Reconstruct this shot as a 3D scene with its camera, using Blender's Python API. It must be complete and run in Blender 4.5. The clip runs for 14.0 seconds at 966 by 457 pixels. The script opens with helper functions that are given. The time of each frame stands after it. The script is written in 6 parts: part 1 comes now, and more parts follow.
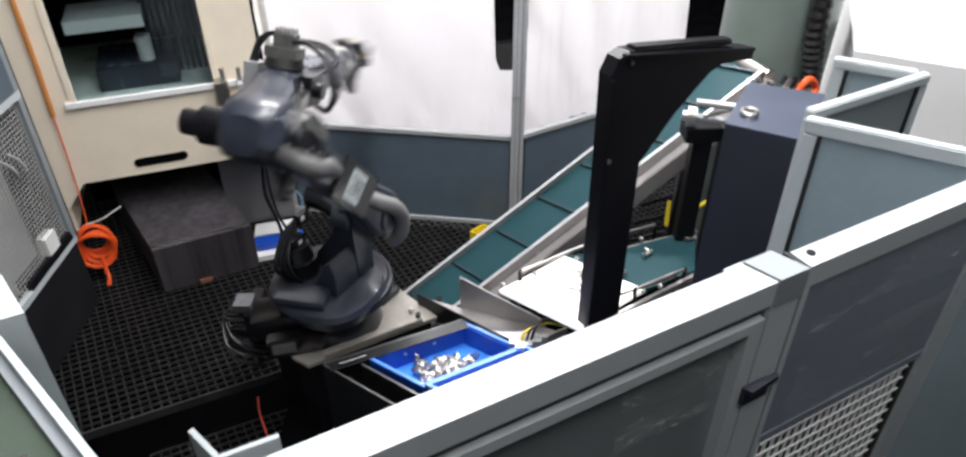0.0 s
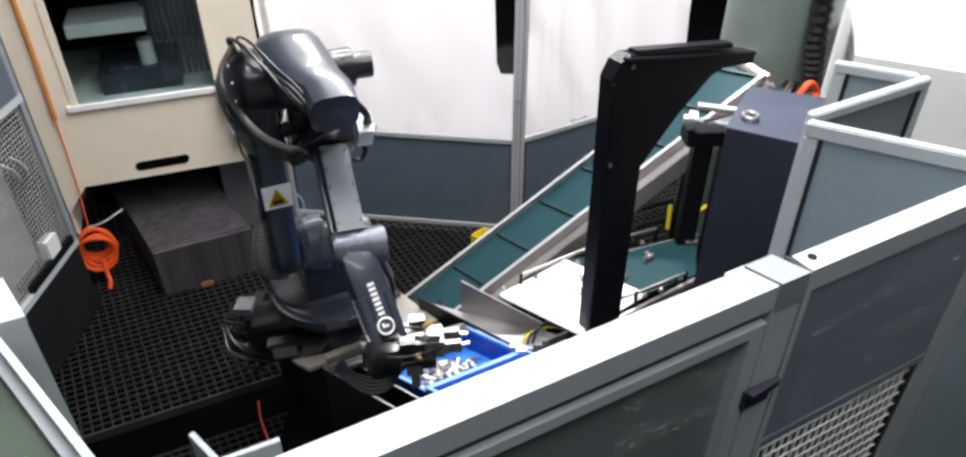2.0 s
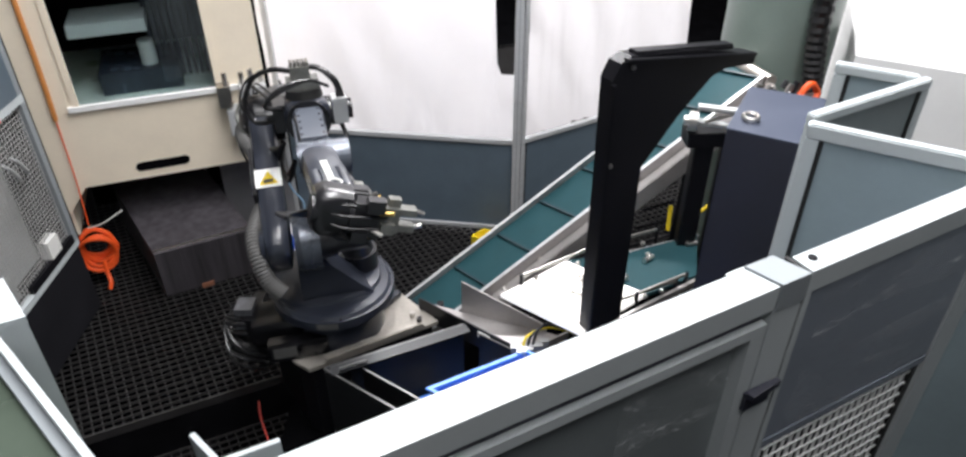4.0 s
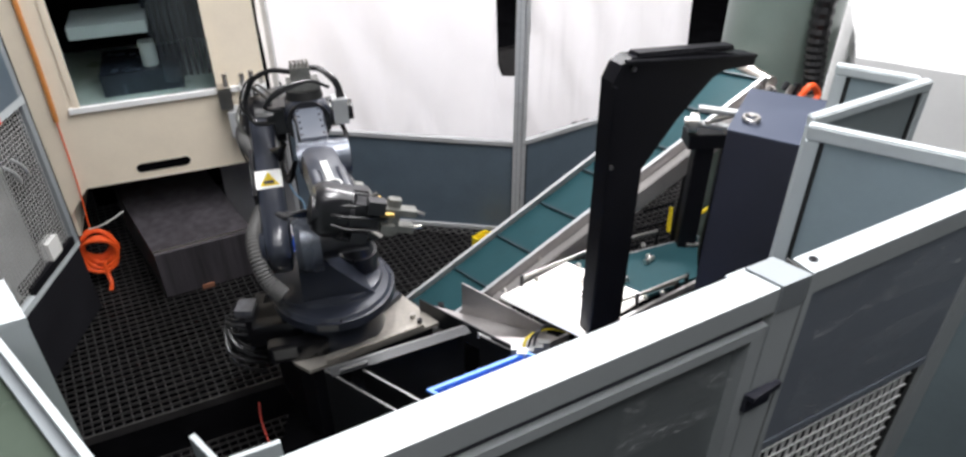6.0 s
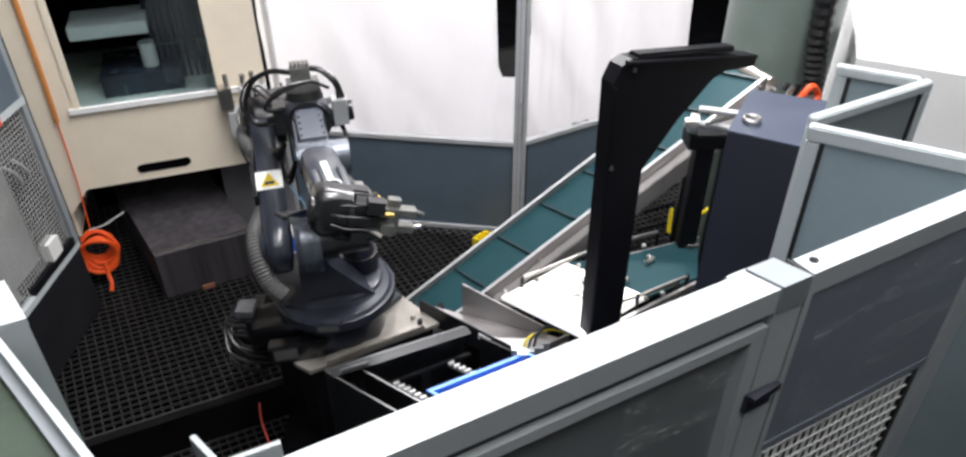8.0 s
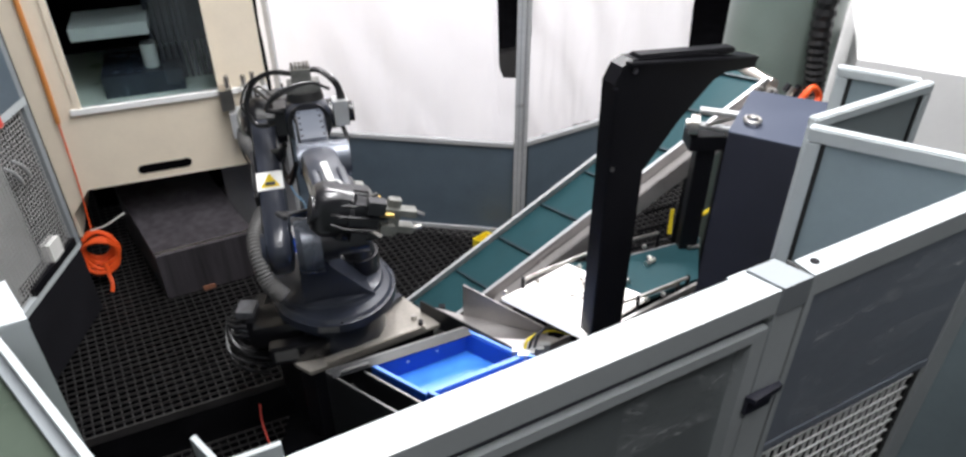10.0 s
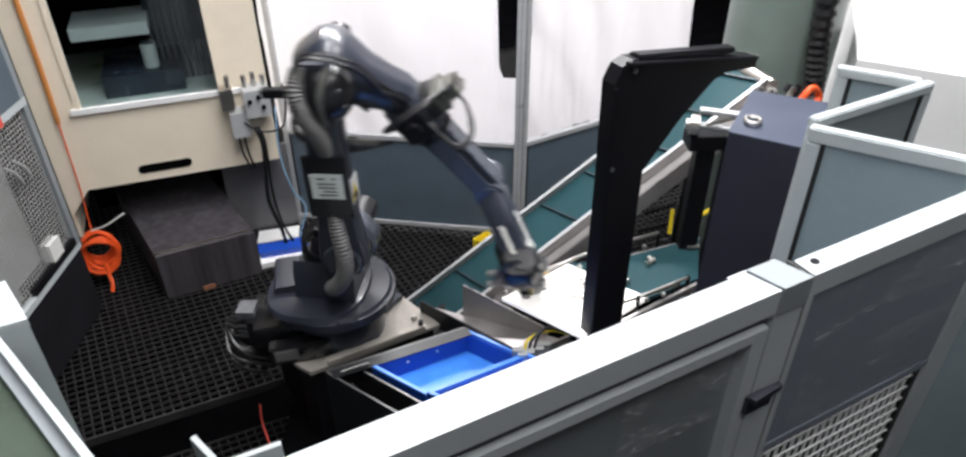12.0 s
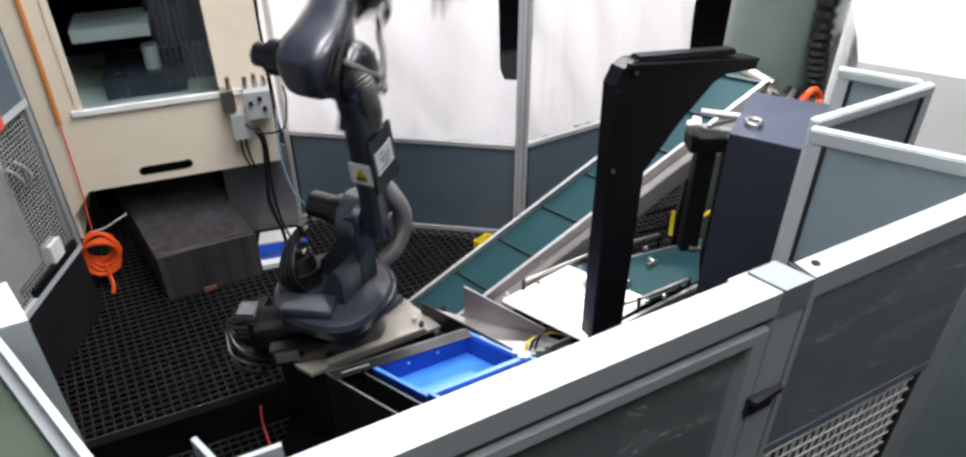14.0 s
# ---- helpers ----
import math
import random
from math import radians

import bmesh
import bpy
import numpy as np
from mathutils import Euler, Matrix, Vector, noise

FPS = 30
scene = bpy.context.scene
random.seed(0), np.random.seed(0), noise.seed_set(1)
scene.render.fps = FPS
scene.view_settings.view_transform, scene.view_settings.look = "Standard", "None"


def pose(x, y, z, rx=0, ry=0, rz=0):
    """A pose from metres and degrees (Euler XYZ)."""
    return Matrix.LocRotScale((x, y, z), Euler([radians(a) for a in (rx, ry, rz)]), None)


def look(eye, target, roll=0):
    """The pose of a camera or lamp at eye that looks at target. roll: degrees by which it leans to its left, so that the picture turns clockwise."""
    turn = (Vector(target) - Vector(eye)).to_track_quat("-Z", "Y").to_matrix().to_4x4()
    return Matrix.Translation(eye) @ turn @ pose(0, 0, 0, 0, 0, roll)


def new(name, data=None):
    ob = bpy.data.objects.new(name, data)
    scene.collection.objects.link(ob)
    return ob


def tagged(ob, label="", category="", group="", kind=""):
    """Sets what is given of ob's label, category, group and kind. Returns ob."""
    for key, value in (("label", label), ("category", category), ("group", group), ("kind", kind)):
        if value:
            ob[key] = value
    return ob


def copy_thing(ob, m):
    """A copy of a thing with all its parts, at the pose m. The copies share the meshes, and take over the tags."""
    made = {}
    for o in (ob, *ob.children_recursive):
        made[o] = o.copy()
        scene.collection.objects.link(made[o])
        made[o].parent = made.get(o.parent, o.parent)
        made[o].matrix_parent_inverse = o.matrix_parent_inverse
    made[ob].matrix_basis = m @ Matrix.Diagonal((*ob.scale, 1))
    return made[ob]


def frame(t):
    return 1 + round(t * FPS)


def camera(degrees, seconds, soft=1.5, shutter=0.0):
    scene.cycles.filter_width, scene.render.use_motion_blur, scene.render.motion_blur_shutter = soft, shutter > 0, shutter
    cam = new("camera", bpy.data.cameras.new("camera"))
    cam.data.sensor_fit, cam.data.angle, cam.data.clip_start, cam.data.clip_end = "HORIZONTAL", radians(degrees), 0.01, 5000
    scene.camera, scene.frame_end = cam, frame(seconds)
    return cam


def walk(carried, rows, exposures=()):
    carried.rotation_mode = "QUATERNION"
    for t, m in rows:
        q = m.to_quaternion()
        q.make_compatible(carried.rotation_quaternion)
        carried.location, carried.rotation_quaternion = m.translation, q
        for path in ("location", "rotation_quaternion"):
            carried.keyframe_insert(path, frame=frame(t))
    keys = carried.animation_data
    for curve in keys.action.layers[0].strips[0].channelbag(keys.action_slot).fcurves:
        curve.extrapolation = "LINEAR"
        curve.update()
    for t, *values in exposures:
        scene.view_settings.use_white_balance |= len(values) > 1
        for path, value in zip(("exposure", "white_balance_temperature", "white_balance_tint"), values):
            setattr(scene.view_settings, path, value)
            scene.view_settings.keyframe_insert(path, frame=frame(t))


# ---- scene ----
# The camera hangs above the fence of a robot cell and drifts by about a degree.
DRIFT = [(0.0, -6, -13.3), (0.5, -6.3, -13), (1.0, -5.7, -10.3), (1.5, -4.3, -9), (2.0, -4, -7.4),
         (2.5, -4, -6), (3.2, -3.4, -6.4), (4.2, -3, -6.2), (5.5, -2.3, -5.7), (6.0, -2.1, -4.0),
         (6.5, -2.2, -3.0), (7.0, -1.3, -2.9), (7.5, -2.1, -2.8), (8.2, -1.1, -2.7), (9.3, -0.5, -1.9),
         (10.5, 0.2, -1.1), (11.0, 0, -1.2), (11.5, -0.4, -1.4), (12.0, 0.1, -1.1), (12.5, 0, 0),
         (13.0, 0.9, 0), (13.5, 1.7, 0.1), (14.0, 1.7, 1.4)]
FOV, PITCH, EYE_Z = 66.0, 34.99, 2.85
PER_DEG = 21.07
cam = camera(FOV, 14.0, soft=2.6, shutter=0.5)
walk(cam, [(t, pose(0, 0, EYE_Z, 90 - PITCH + dy / PER_DEG, 0, dx / PER_DEG)) for t, dx, dy in DRIFT])

# ---- light: a factory hall under cool ceiling tubes ----
world = bpy.data.worlds.new("world")
scene.world = world
world.use_nodes = True
world.node_tree.nodes["Background"].inputs[0].default_value = (0.75, 0.85, 1.0, 1)
world.node_tree.nodes["Background"].inputs[1].default_value = 0.035
scene.view_settings.exposure = 0.0


def lamp(name, at, target, size, size_y, power, colour=(0.99, 0.98, 1.0)):
    data = bpy.data.lights.new(name, "AREA")
    data.shape, data.size, data.size_y, data.energy, data.color = "RECTANGLE", size, size_y, power, colour
    ob = new(name, data)
    ob.matrix_world = look(at, target)
    return ob


lamp("hall_lamp", (-0.25, 2.4, 4.9), (-0.25, 2.4, 0), 0.4, 3.0, 190)
lamp("hall_lamp", (1.4, 2.4, 5.0), (1.4, 2.4, 0), 0.4, 3.0, 150)
lamp("hall_lamp", (0.2, 6.2, 5.0), (0.2, 6.2, 0), 3.0, 0.4, 540)
lamp("hall_lamp", (0.2, -0.6, 5.0), (0.2, -0.6, 0), 3.0, 0.4, 62)

# ---- materials ----


def material(name, colour, rough=0.5, metal=0.0, vary=0.12, scale=6.0, bump=0.0, bump_scale=60.0, coat=0.0,
             streak=None, spec=0.5):
    m = bpy.data.materials.new(name)
    m.use_nodes = True
    nt = m.node_tree
    bsdf = nt.nodes["Principled BSDF"]
    bsdf.inputs["Metallic"].default_value = metal
    bsdf.inputs["Coat Weight"].default_value = coat
    bsdf.inputs["Specular IOR Level"].default_value = spec
    tc = nt.nodes.new("ShaderNodeTexCoord")
    mp = nt.nodes.new("ShaderNodeMapping")
    nt.links.new(tc.outputs["Object"], mp.inputs[0])
    if streak:
        mp.inputs["Scale"].default_value = streak
    n1 = nt.nodes.new("ShaderNodeTexNoise")
    n1.inputs["Scale"].default_value, n1.inputs["Detail"].default_value = scale, 6
    n2 = nt.nodes.new("ShaderNodeTexNoise")
    n2.inputs["Scale"].default_value, n2.inputs["Detail"].default_value = scale * 9, 4
    for n in (n1, n2):
        nt.links.new(mp.outputs[0], n.inputs["Vector"])
    add = nt.nodes.new("ShaderNodeMath")
    add.operation = "MULTIPLY_ADD"
    add.inputs[1].default_value = 0.35
    nt.links.new(n2.outputs[0], add.inputs[0])
    nt.links.new(n1.outputs[0], add.inputs[2])
    ramp = nt.nodes.new("ShaderNodeValToRGB")
    ramp.color_ramp.elements[0].position, ramp.color_ramp.elements[1].position = 0.4, 0.95
    ramp.color_ramp.elements[0].color = (*[c * (1 - vary) for c in colour], 1)
    ramp.color_ramp.elements[1].color = (*[min(1, c * (1 + vary)) for c in colour], 1)
    nt.links.new(add.outputs[0], ramp.inputs[0])
    nt.links.new(ramp.outputs[0], bsdf.inputs["Base Color"])
    mr = nt.nodes.new("ShaderNodeMapRange")
    mr.inputs["To Min"].default_value, mr.inputs["To Max"].default_value = max(0.02, rough - 0.1), min(1, rough + 0.1)
    nt.links.new(n1.outputs[0], mr.inputs[0])
    nt.links.new(mr.outputs[0], bsdf.inputs["Roughness"])
    if bump:
        n3 = nt.nodes.new("ShaderNodeTexNoise")
        n3.inputs["Scale"].default_value, n3.inputs["Detail"].default_value = bump_scale, 4
        nt.links.new(mp.outputs[0], n3.inputs["Vector"])
        b = nt.nodes.new("ShaderNodeBump")
        b.inputs["Strength"].default_value, b.inputs["Distance"].default_value = bump, 0.01
        nt.links.new(n3.outputs[0], b.inputs["Height"])
        nt.links.new(b.outputs[0], bsdf.inputs["Normal"])
    return m


CREAM = material("cream_paint", (0.84, 0.745, 0.60), 0.4, vary=0.05, bump=0.05)
FRAME = material("light_grey_powder_coat", (0.50, 0.54, 0.55), 0.42, vary=0.05, bump=0.04, bump_scale=200)
CAPGREY = material("grey_plastic", (0.26, 0.285, 0.30), 0.5, vary=0.06)
ALU = material("anodised_aluminium", (0.52, 0.53, 0.54), 0.38, 0.25, vary=0.08, streak=(1, 1, 8))
STEEL = material("brushed_steel", (0.55, 0.53, 0.50), 0.32, 1.0, vary=0.2, scale=4)
PANEL = material("slate_blue_panel", (0.098, 0.130, 0.160), 0.38, vary=0.12, bump=0.03)
PANEL_PALE = material("grey_green_panel", (0.28, 0.35, 0.375), 0.35, vary=0.08, bump=0.03)
PANEL_FRONT = material("grey_panel", (0.21, 0.235, 0.24), 0.4, vary=0.08)
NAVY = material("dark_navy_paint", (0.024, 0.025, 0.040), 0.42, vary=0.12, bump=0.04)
DARKBOX = material("scratched_dark_steel", (0.072, 0.066, 0.074), 0.38, 0.2, vary=0.6, scale=9, streak=(2.2, 2.2, 0.08))
BLACK = material("black_paint", (0.007, 0.007, 0.009), 0.38, vary=0.2, spec=0.2)
# near-black stand-in for shade under the grating, behind mesh and in recesses
PIT = material("near_black_shade", (0.003, 0.003, 0.0035), 0.9, vary=0.4, spec=0.0)
GRATE = material("grating_steel", (0.042, 0.040, 0.040), 0.5, 0.3, vary=0.35, scale=8)
TEAL = material("teal_belt", (0.015, 0.056, 0.066), 0.6, vary=0.12, bump=0.03, spec=0.2)
TEAL_DARK = material("dark_cleat", (0.015, 0.04, 0.05), 0.5)
WHITE = material("white_plastic", (0.86, 0.86, 0.85), 0.45, vary=0.03)
FILM = material("white_film", (0.92, 0.885, 0.90), 0.5, vary=0.04, bump=0.25, bump_scale=7)
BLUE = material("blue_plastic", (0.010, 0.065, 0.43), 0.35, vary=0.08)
ROBOT = material("robot_dark_blue_grey", (0.022, 0.026, 0.038), 0.34, vary=0.2, coat=0.25)
ROBOT_DARK = material("black_cast_metal", (0.008, 0.008, 0.010), 0.3, 0.1, vary=0.3, coat=0.2)
HOSE = material("black_rubber_hose", (0.01, 0.01, 0.011), 0.35)
SLEEVE = material("grey_corrugated_sleeve", (0.10, 0.098, 0.095), 0.5, vary=0.2)
ORANGE = material("orange_cable", (0.75, 0.09, 0.015), 0.45, vary=0.15)
TUBE_ORANGE = material("amber_tube", (0.55, 0.22, 0.06), 0.4)
YELLOW = material("yellow_paint", (0.80, 0.62, 0.02), 0.45)
CONCRETE = material("hall_floor", (0.20, 0.21, 0.20), 0.6, vary=0.2, scale=2, bump=0.1)
HALL = material("hall_wall", (0.22, 0.23, 0.235), 0.8, vary=0.08)
RED = material("plain_red", (0.65, 0.08, 0.06), 0.5)
LABEL = material("white_label", (0.75, 0.75, 0.72), 0.5)
INK = material("black_ink", (0.01, 0.01, 0.01), 0.5)
WIRE = material("galvanised_wire", (0.42, 0.43, 0.43), 0.4, 0.5)
GLASS = bpy.data.materials.new("window_glass")
GLASS.use_nodes = True
_b = GLASS.node_tree.nodes["Principled BSDF"]
_b.inputs["Transmission Weight"].default_value, _b.inputs["Roughness"].default_value = 1.0, 0.02
_b.inputs["Base Color"].default_value = (0.55, 0.66, 0.66, 1)

MESH = material("pale_mesh_wire", (0.84, 0.85, 0.84), 0.4, vary=0.1)
MESH_DIM = material("dull_mesh_wire", (0.50, 0.50, 0.49), 0.45, 0.2)

# the film lets light through
_f = FILM.node_tree
_ft = _f.nodes.new("ShaderNodeBsdfTranslucent")
_ft.inputs[0].default_value = (0.9, 0.88, 0.9, 1)
_fm = _f.nodes.new("ShaderNodeMixShader")
_fm.inputs[0].default_value = 0.6
_f.links.new(_f.nodes["Principled BSDF"].outputs[0], _fm.inputs[1])
_f.links.new(_ft.outputs[0], _fm.inputs[2])
_f.links.new(_fm.outputs[0], _f.nodes["Material Output"].inputs[0])

# ---- mesh helpers ----


def box(bm, x0, x1, y0, y1, z0, z1, m=None):
    vs = [bm.verts.new(p) for p in ((x0, y0, z0), (x1, y0, z0), (x1, y1, z0), (x0, y1, z0),
                                    (x0, y0, z1), (x1, y0, z1), (x1, y1, z1), (x0, y1, z1))]
    for f in ((3, 2, 1, 0), (4, 5, 6, 7), (0, 1, 5, 4), (1, 2, 6, 5), (2, 3, 7, 6), (3, 0, 4, 7)):
        bm.faces.new([vs[i] for i in f])
    if m is not None:
        bmesh.ops.transform(bm, matrix=m, verts=vs)
    return vs


def prism(bm, pts, z0, z1):
    """A plate or block over a plan polygon; z0 and z1 may be lists."""
    n = len(pts)
    z0 = z0 if isinstance(z0, (list, tuple)) else [z0] * n
    z1 = z1 if isinstance(z1, (list, tuple)) else [z1] * n
    lo = [bm.verts.new((p[0], p[1], z)) for p, z in zip(pts, z0)]
    hi = [bm.verts.new((p[0], p[1], z)) for p, z in zip(pts, z1)]
    bm.faces.new(lo[::-1]), bm.faces.new(hi)
    for i in range(n):
        j = (i + 1) % n
        bm.faces.new((lo[i], lo[j], hi[j], hi[i]))
    return lo + hi


def beam(bm, a, b, w, h, up=(0, 0, 1)):
    """A bar of section w x h from a to b."""
    a, b = Vector(a), Vector(b)
    d = (b - a).normalized()
    side = d.cross(Vector(up))
    if side.length < 1e-4:
        side = d.cross(Vector((0, 1, 0)))
    side.normalize()
    u = side.cross(d)
    m = Matrix((side, d, u)).transposed().to_4x4()
    m.translation = a
    return box(bm, -w / 2, w / 2, 0, (b - a).length, -h / 2, h / 2, m)


def rod(bm, a, b, r, r2=None, seg=20):
    a, b = Vector(a), Vector(b)
    m = (b - a).to_track_quat("Z", "Y").to_matrix().to_4x4()
    m.translation = (a + b) / 2
    return bmesh.ops.create_cone(bm, cap_ends=True, segments=seg, radius1=r, radius2=r if r2 is None else r2,
                                 depth=(b - a).length, matrix=m)["verts"]


def ball(bm, at, r, scale=(1, 1, 1), seg=16):
    return bmesh.ops.create_uvsphere(bm, u_segments=seg, v_segments=seg // 2, radius=r,
                                     matrix=Matrix.Translation(at) @ Matrix.Diagonal((*scale, 1)))["verts"]


def smooth_path(pts, n=8):
    pts = [Vector(p) for p in pts]
    ext = [2 * pts[0] - pts[1]] + pts + [2 * pts[-1] - pts[-2]]
    out = []
    for i in range(1, len(ext) - 2):
        p0, p1, p2, p3 = ext[i - 1:i + 3]
        for k in range(n):
            t = k / n
            out.append(0.5 * (2 * p1 + (p2 - p0) * t + (2 * p0 - 5 * p1 + 4 * p2 - p3) * t * t
                              + (3 * p1 - p0 - 3 * p2 + p3) * t ** 3))
    return out + [pts[-1]]


def hose(bm, pts, r, seg=8, n=8, ripple=0.0):
    """A round hose swept along a smooth path; ripple makes it corrugated."""
    path = smooth_path(pts, n)
    rings = []
    up = Vector((0.31, 0.2, 0.93))
    for i, p in enumerate(path):
        d = (path[min(i + 1, len(path) - 1)] - path[max(i - 1, 0)]).normalized()
        s = d.cross(up).normalized()
        u = s.cross(d)
        rr = r * (1 + (ripple if i % 2 else -ripple))
        rings.append([bm.verts.new(p + rr * (math.cos(a) * s + math.sin(a) * u))
                      for a in [2 * math.pi * k / seg for k in range(seg)]])
    for a, b in zip(rings, rings[1:]):
        for k in range(seg):
            bm.faces.new((a[k], a[(k + 1) % seg], b[(k + 1) % seg], b[k]))
    bm.faces.new(rings[0][::-1]), bm.faces.new(rings[-1])


def loft(bm, secs, seg=20, power=4.0):
    """A casting along y through rounded sections (y, cx, cz, width, height)."""
    rings = []
    for y, cx, cz, w, h in secs:
        ring = []
        for k in range(seg):
            a = 2 * math.pi * (k + 0.5) / seg
            c, s = math.cos(a), math.sin(a)
            r = (abs(c) ** power + abs(s) ** power) ** (-1 / power)
            ring.append(bm.verts.new((cx + w / 2 * r * c, y, cz + h / 2 * r * s)))
        rings.append(ring)
    for a, b in zip(rings, rings[1:]):
        for k in range(seg):
            bm.faces.new((a[k], b[k], b[(k + 1) % seg], a[(k + 1) % seg]))
    bm.faces.new(rings[0]), bm.faces.new(rings[-1][::-1])


def part(name, bm, mat, parent=None, label="", bevel=0.0, smooth=False, local=False):
    """One mesh object. Its points are in the world unless local, and move into the parent's space."""
    if bevel:
        es = [e for e in bm.edges if len(e.link_faces) == 2 and e.calc_face_angle(0) > 0.6]
        bmesh.ops.bevel(bm, geom=es, offset=bevel, segments=2, affect="EDGES", clamp_overlap=True)
    bmesh.ops.recalc_face_normals(bm, faces=bm.faces)
    if smooth:
        for f in bm.faces:
            f.smooth = True
        for e in bm.edges:
            e.smooth = e.calc_face_angle(0) < 0.7
    if parent and not local:
        off, p = Vector((0, 0, 0)), parent
        while p:
            off += p.location
            p = p.parent
        bmesh.ops.translate(bm, vec=-off, verts=bm.verts)
    me = bpy.data.meshes.new(name)
    bm.to_mesh(me)
    bm.free()
    me.materials.append(mat)
    ob = new(name, me)
    if parent:
        ob.parent = parent
    if label:
        ob["label"] = label
    return ob


def thing(name, label, category, at=(0, 0, 0), group="", kind=""):
    ob = new(name)
    ob.empty_display_size = 0.1
    ob.location = at
    return tagged(ob, label, category, group, kind)


def B():
    return bmesh.new()


def U(o, u, a, v=(0, 0), b=0.0):
    """A plan point o + a*u + b*v."""
    return (o[0] + a * u[0] + b * v[0], o[1] + a * u[1] + b * v[1])


# plan directions: along the front fence, and across the cell
FU, FN = (0.880, 0.475), (0.475, -0.880)
CROSS = (0.835, -0.550)

# ---- structure ----


def hall():
    bm = B()
    # the shade below the grating is put into this floor's colour
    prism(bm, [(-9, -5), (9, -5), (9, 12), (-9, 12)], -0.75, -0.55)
    tagged(part("floor", bm, PIT), "hall floor under the cell grating, near-black for the shade", "floor", kind="structure")
    for name, pts in (("wall_north", [(-9, 12), (9, 12), (9, 12.2), (-9, 12.2)]),
                      ("wall_south", [(-9, -5.2), (9, -5.2), (9, -5), (-9, -5)]),
                      ("wall_west", [(-9.2, -5.2), (-9, -5.2), (-9, 12.2), (-9.2, 12.2)]),
                      ("wall_east", [(9, -5.2), (9.2, -5.2), (9.2, 12.2), (9, 12.2)])):
        bm = B()
        prism(bm, pts, -0.75, 6)
        tagged(part(name, bm, HALL), "plain pale grey factory hall wall", "wall", kind="structure")
    bm = B()
    prism(bm, [(-9.2, -5.2), (9.2, -5.2), (9.2, 12.2), (-9.2, 12.2)], 6, 6.2)
    tagged(part("ceiling", bm, HALL), "plain grey factory hall ceiling", "ceiling", kind="structure")


def grating():
    """Steel bar grating of the cell floor, over a dark pit."""
    bm = B()
    e1, e2 = Vector((0.905, 0.425, 0)), Vector((0.50, -0.866, 0))
    o = Vector((-1.9, 4.6, 0))
    for i in range(0, 82):
        a = o + e2 * (i * 0.043 - 1.4) - e1 * 1.6
        beam(bm, a, a + e1 * 5.2, 0.0045, 0.012)
    for i in range(0, 112):
        a = o + e1 * (i * 0.045 - 1.5) - e2 * 1.5
        beam(bm, a, a + e2 * 3.60, 0.005, 0.010)
    beam(bm, o + e2 * 2.105 - e1 * 1.6, o + e2 * 2.105 + e1 * 3.6, 0.01, 0.05)
    tagged(part("floor_grating", bm, GRATE), "dark steel bar grating over a black pit", "grating", kind="structure")
    bm = B()
    o = o + Vector((0, 0, -0.22))
    for i in range(0, 36):
        a = o + e2 * (2.15 + i * 0.043) - e1 * 0.9
        beam(bm, a, a + e1 * 2.2, 0.0045, 0.012)
    for i in range(0, 48):
        a = o + e1 * (i * 0.045 - 0.9) + e2 * 2.15
        beam(bm, a, a + e2 * 1.5, 0.005, 0.010)
    tagged(part("lower_grating", bm, GRATE), "lower step of dark steel bar grating", "grating", kind="structure")
    bm = B()
    # near-black slab paints the shade around pedestal and feed table
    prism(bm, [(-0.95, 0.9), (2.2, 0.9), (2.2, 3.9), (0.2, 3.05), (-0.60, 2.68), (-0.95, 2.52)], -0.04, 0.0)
    tagged(part("cell_floor", bm, PIT), "cell floor under the feed table, shade put into its near-black colour", "floor", kind="structure")


hall()
grating()

# ---- the front fence ----
F0 = (-0.131, 0.662)


def fpt(a, d):
    """Plan point at a along the front fence, d behind its outer face."""
    return (F0[0] + a * FU[0] - d * FN[0], F0[1] + a * FU[1] - d * FN[1])


def fbox(bm, a0, a1, d0, d1, z0, z1):
    prism(bm, [fpt(a0, d0), fpt(a1, d0), fpt(a1, d1), fpt(a0, d1)], z0, z1)


def wrinkled_film(name, parent, plane, us, vs, mat, depth=0.006, seed=1):
    """A thin crumpled sheet; plane(u, v, d) gives its points."""
    bm = B()
    n, m = 22, 18
    grid = [[bm.verts.new(plane(us[0] + (us[1] - us[0]) * i / n, vs[0] + (vs[1] - vs[0]) * j / m,
                                depth * (noise.noise((i * 0.45, j * 0.3, seed)) + 0.5 * noise.noise((i, j * 0.8, seed + 5)))))
             for j in range(m + 1)] for i in range(n + 1)]
    for i in range(n):
        for j in range(m):
            bm.faces.new((grid[i][j], grid[i + 1][j], grid[i + 1][j + 1], grid[i][j + 1]))
    return part(name, bm, mat, parent, smooth=True)


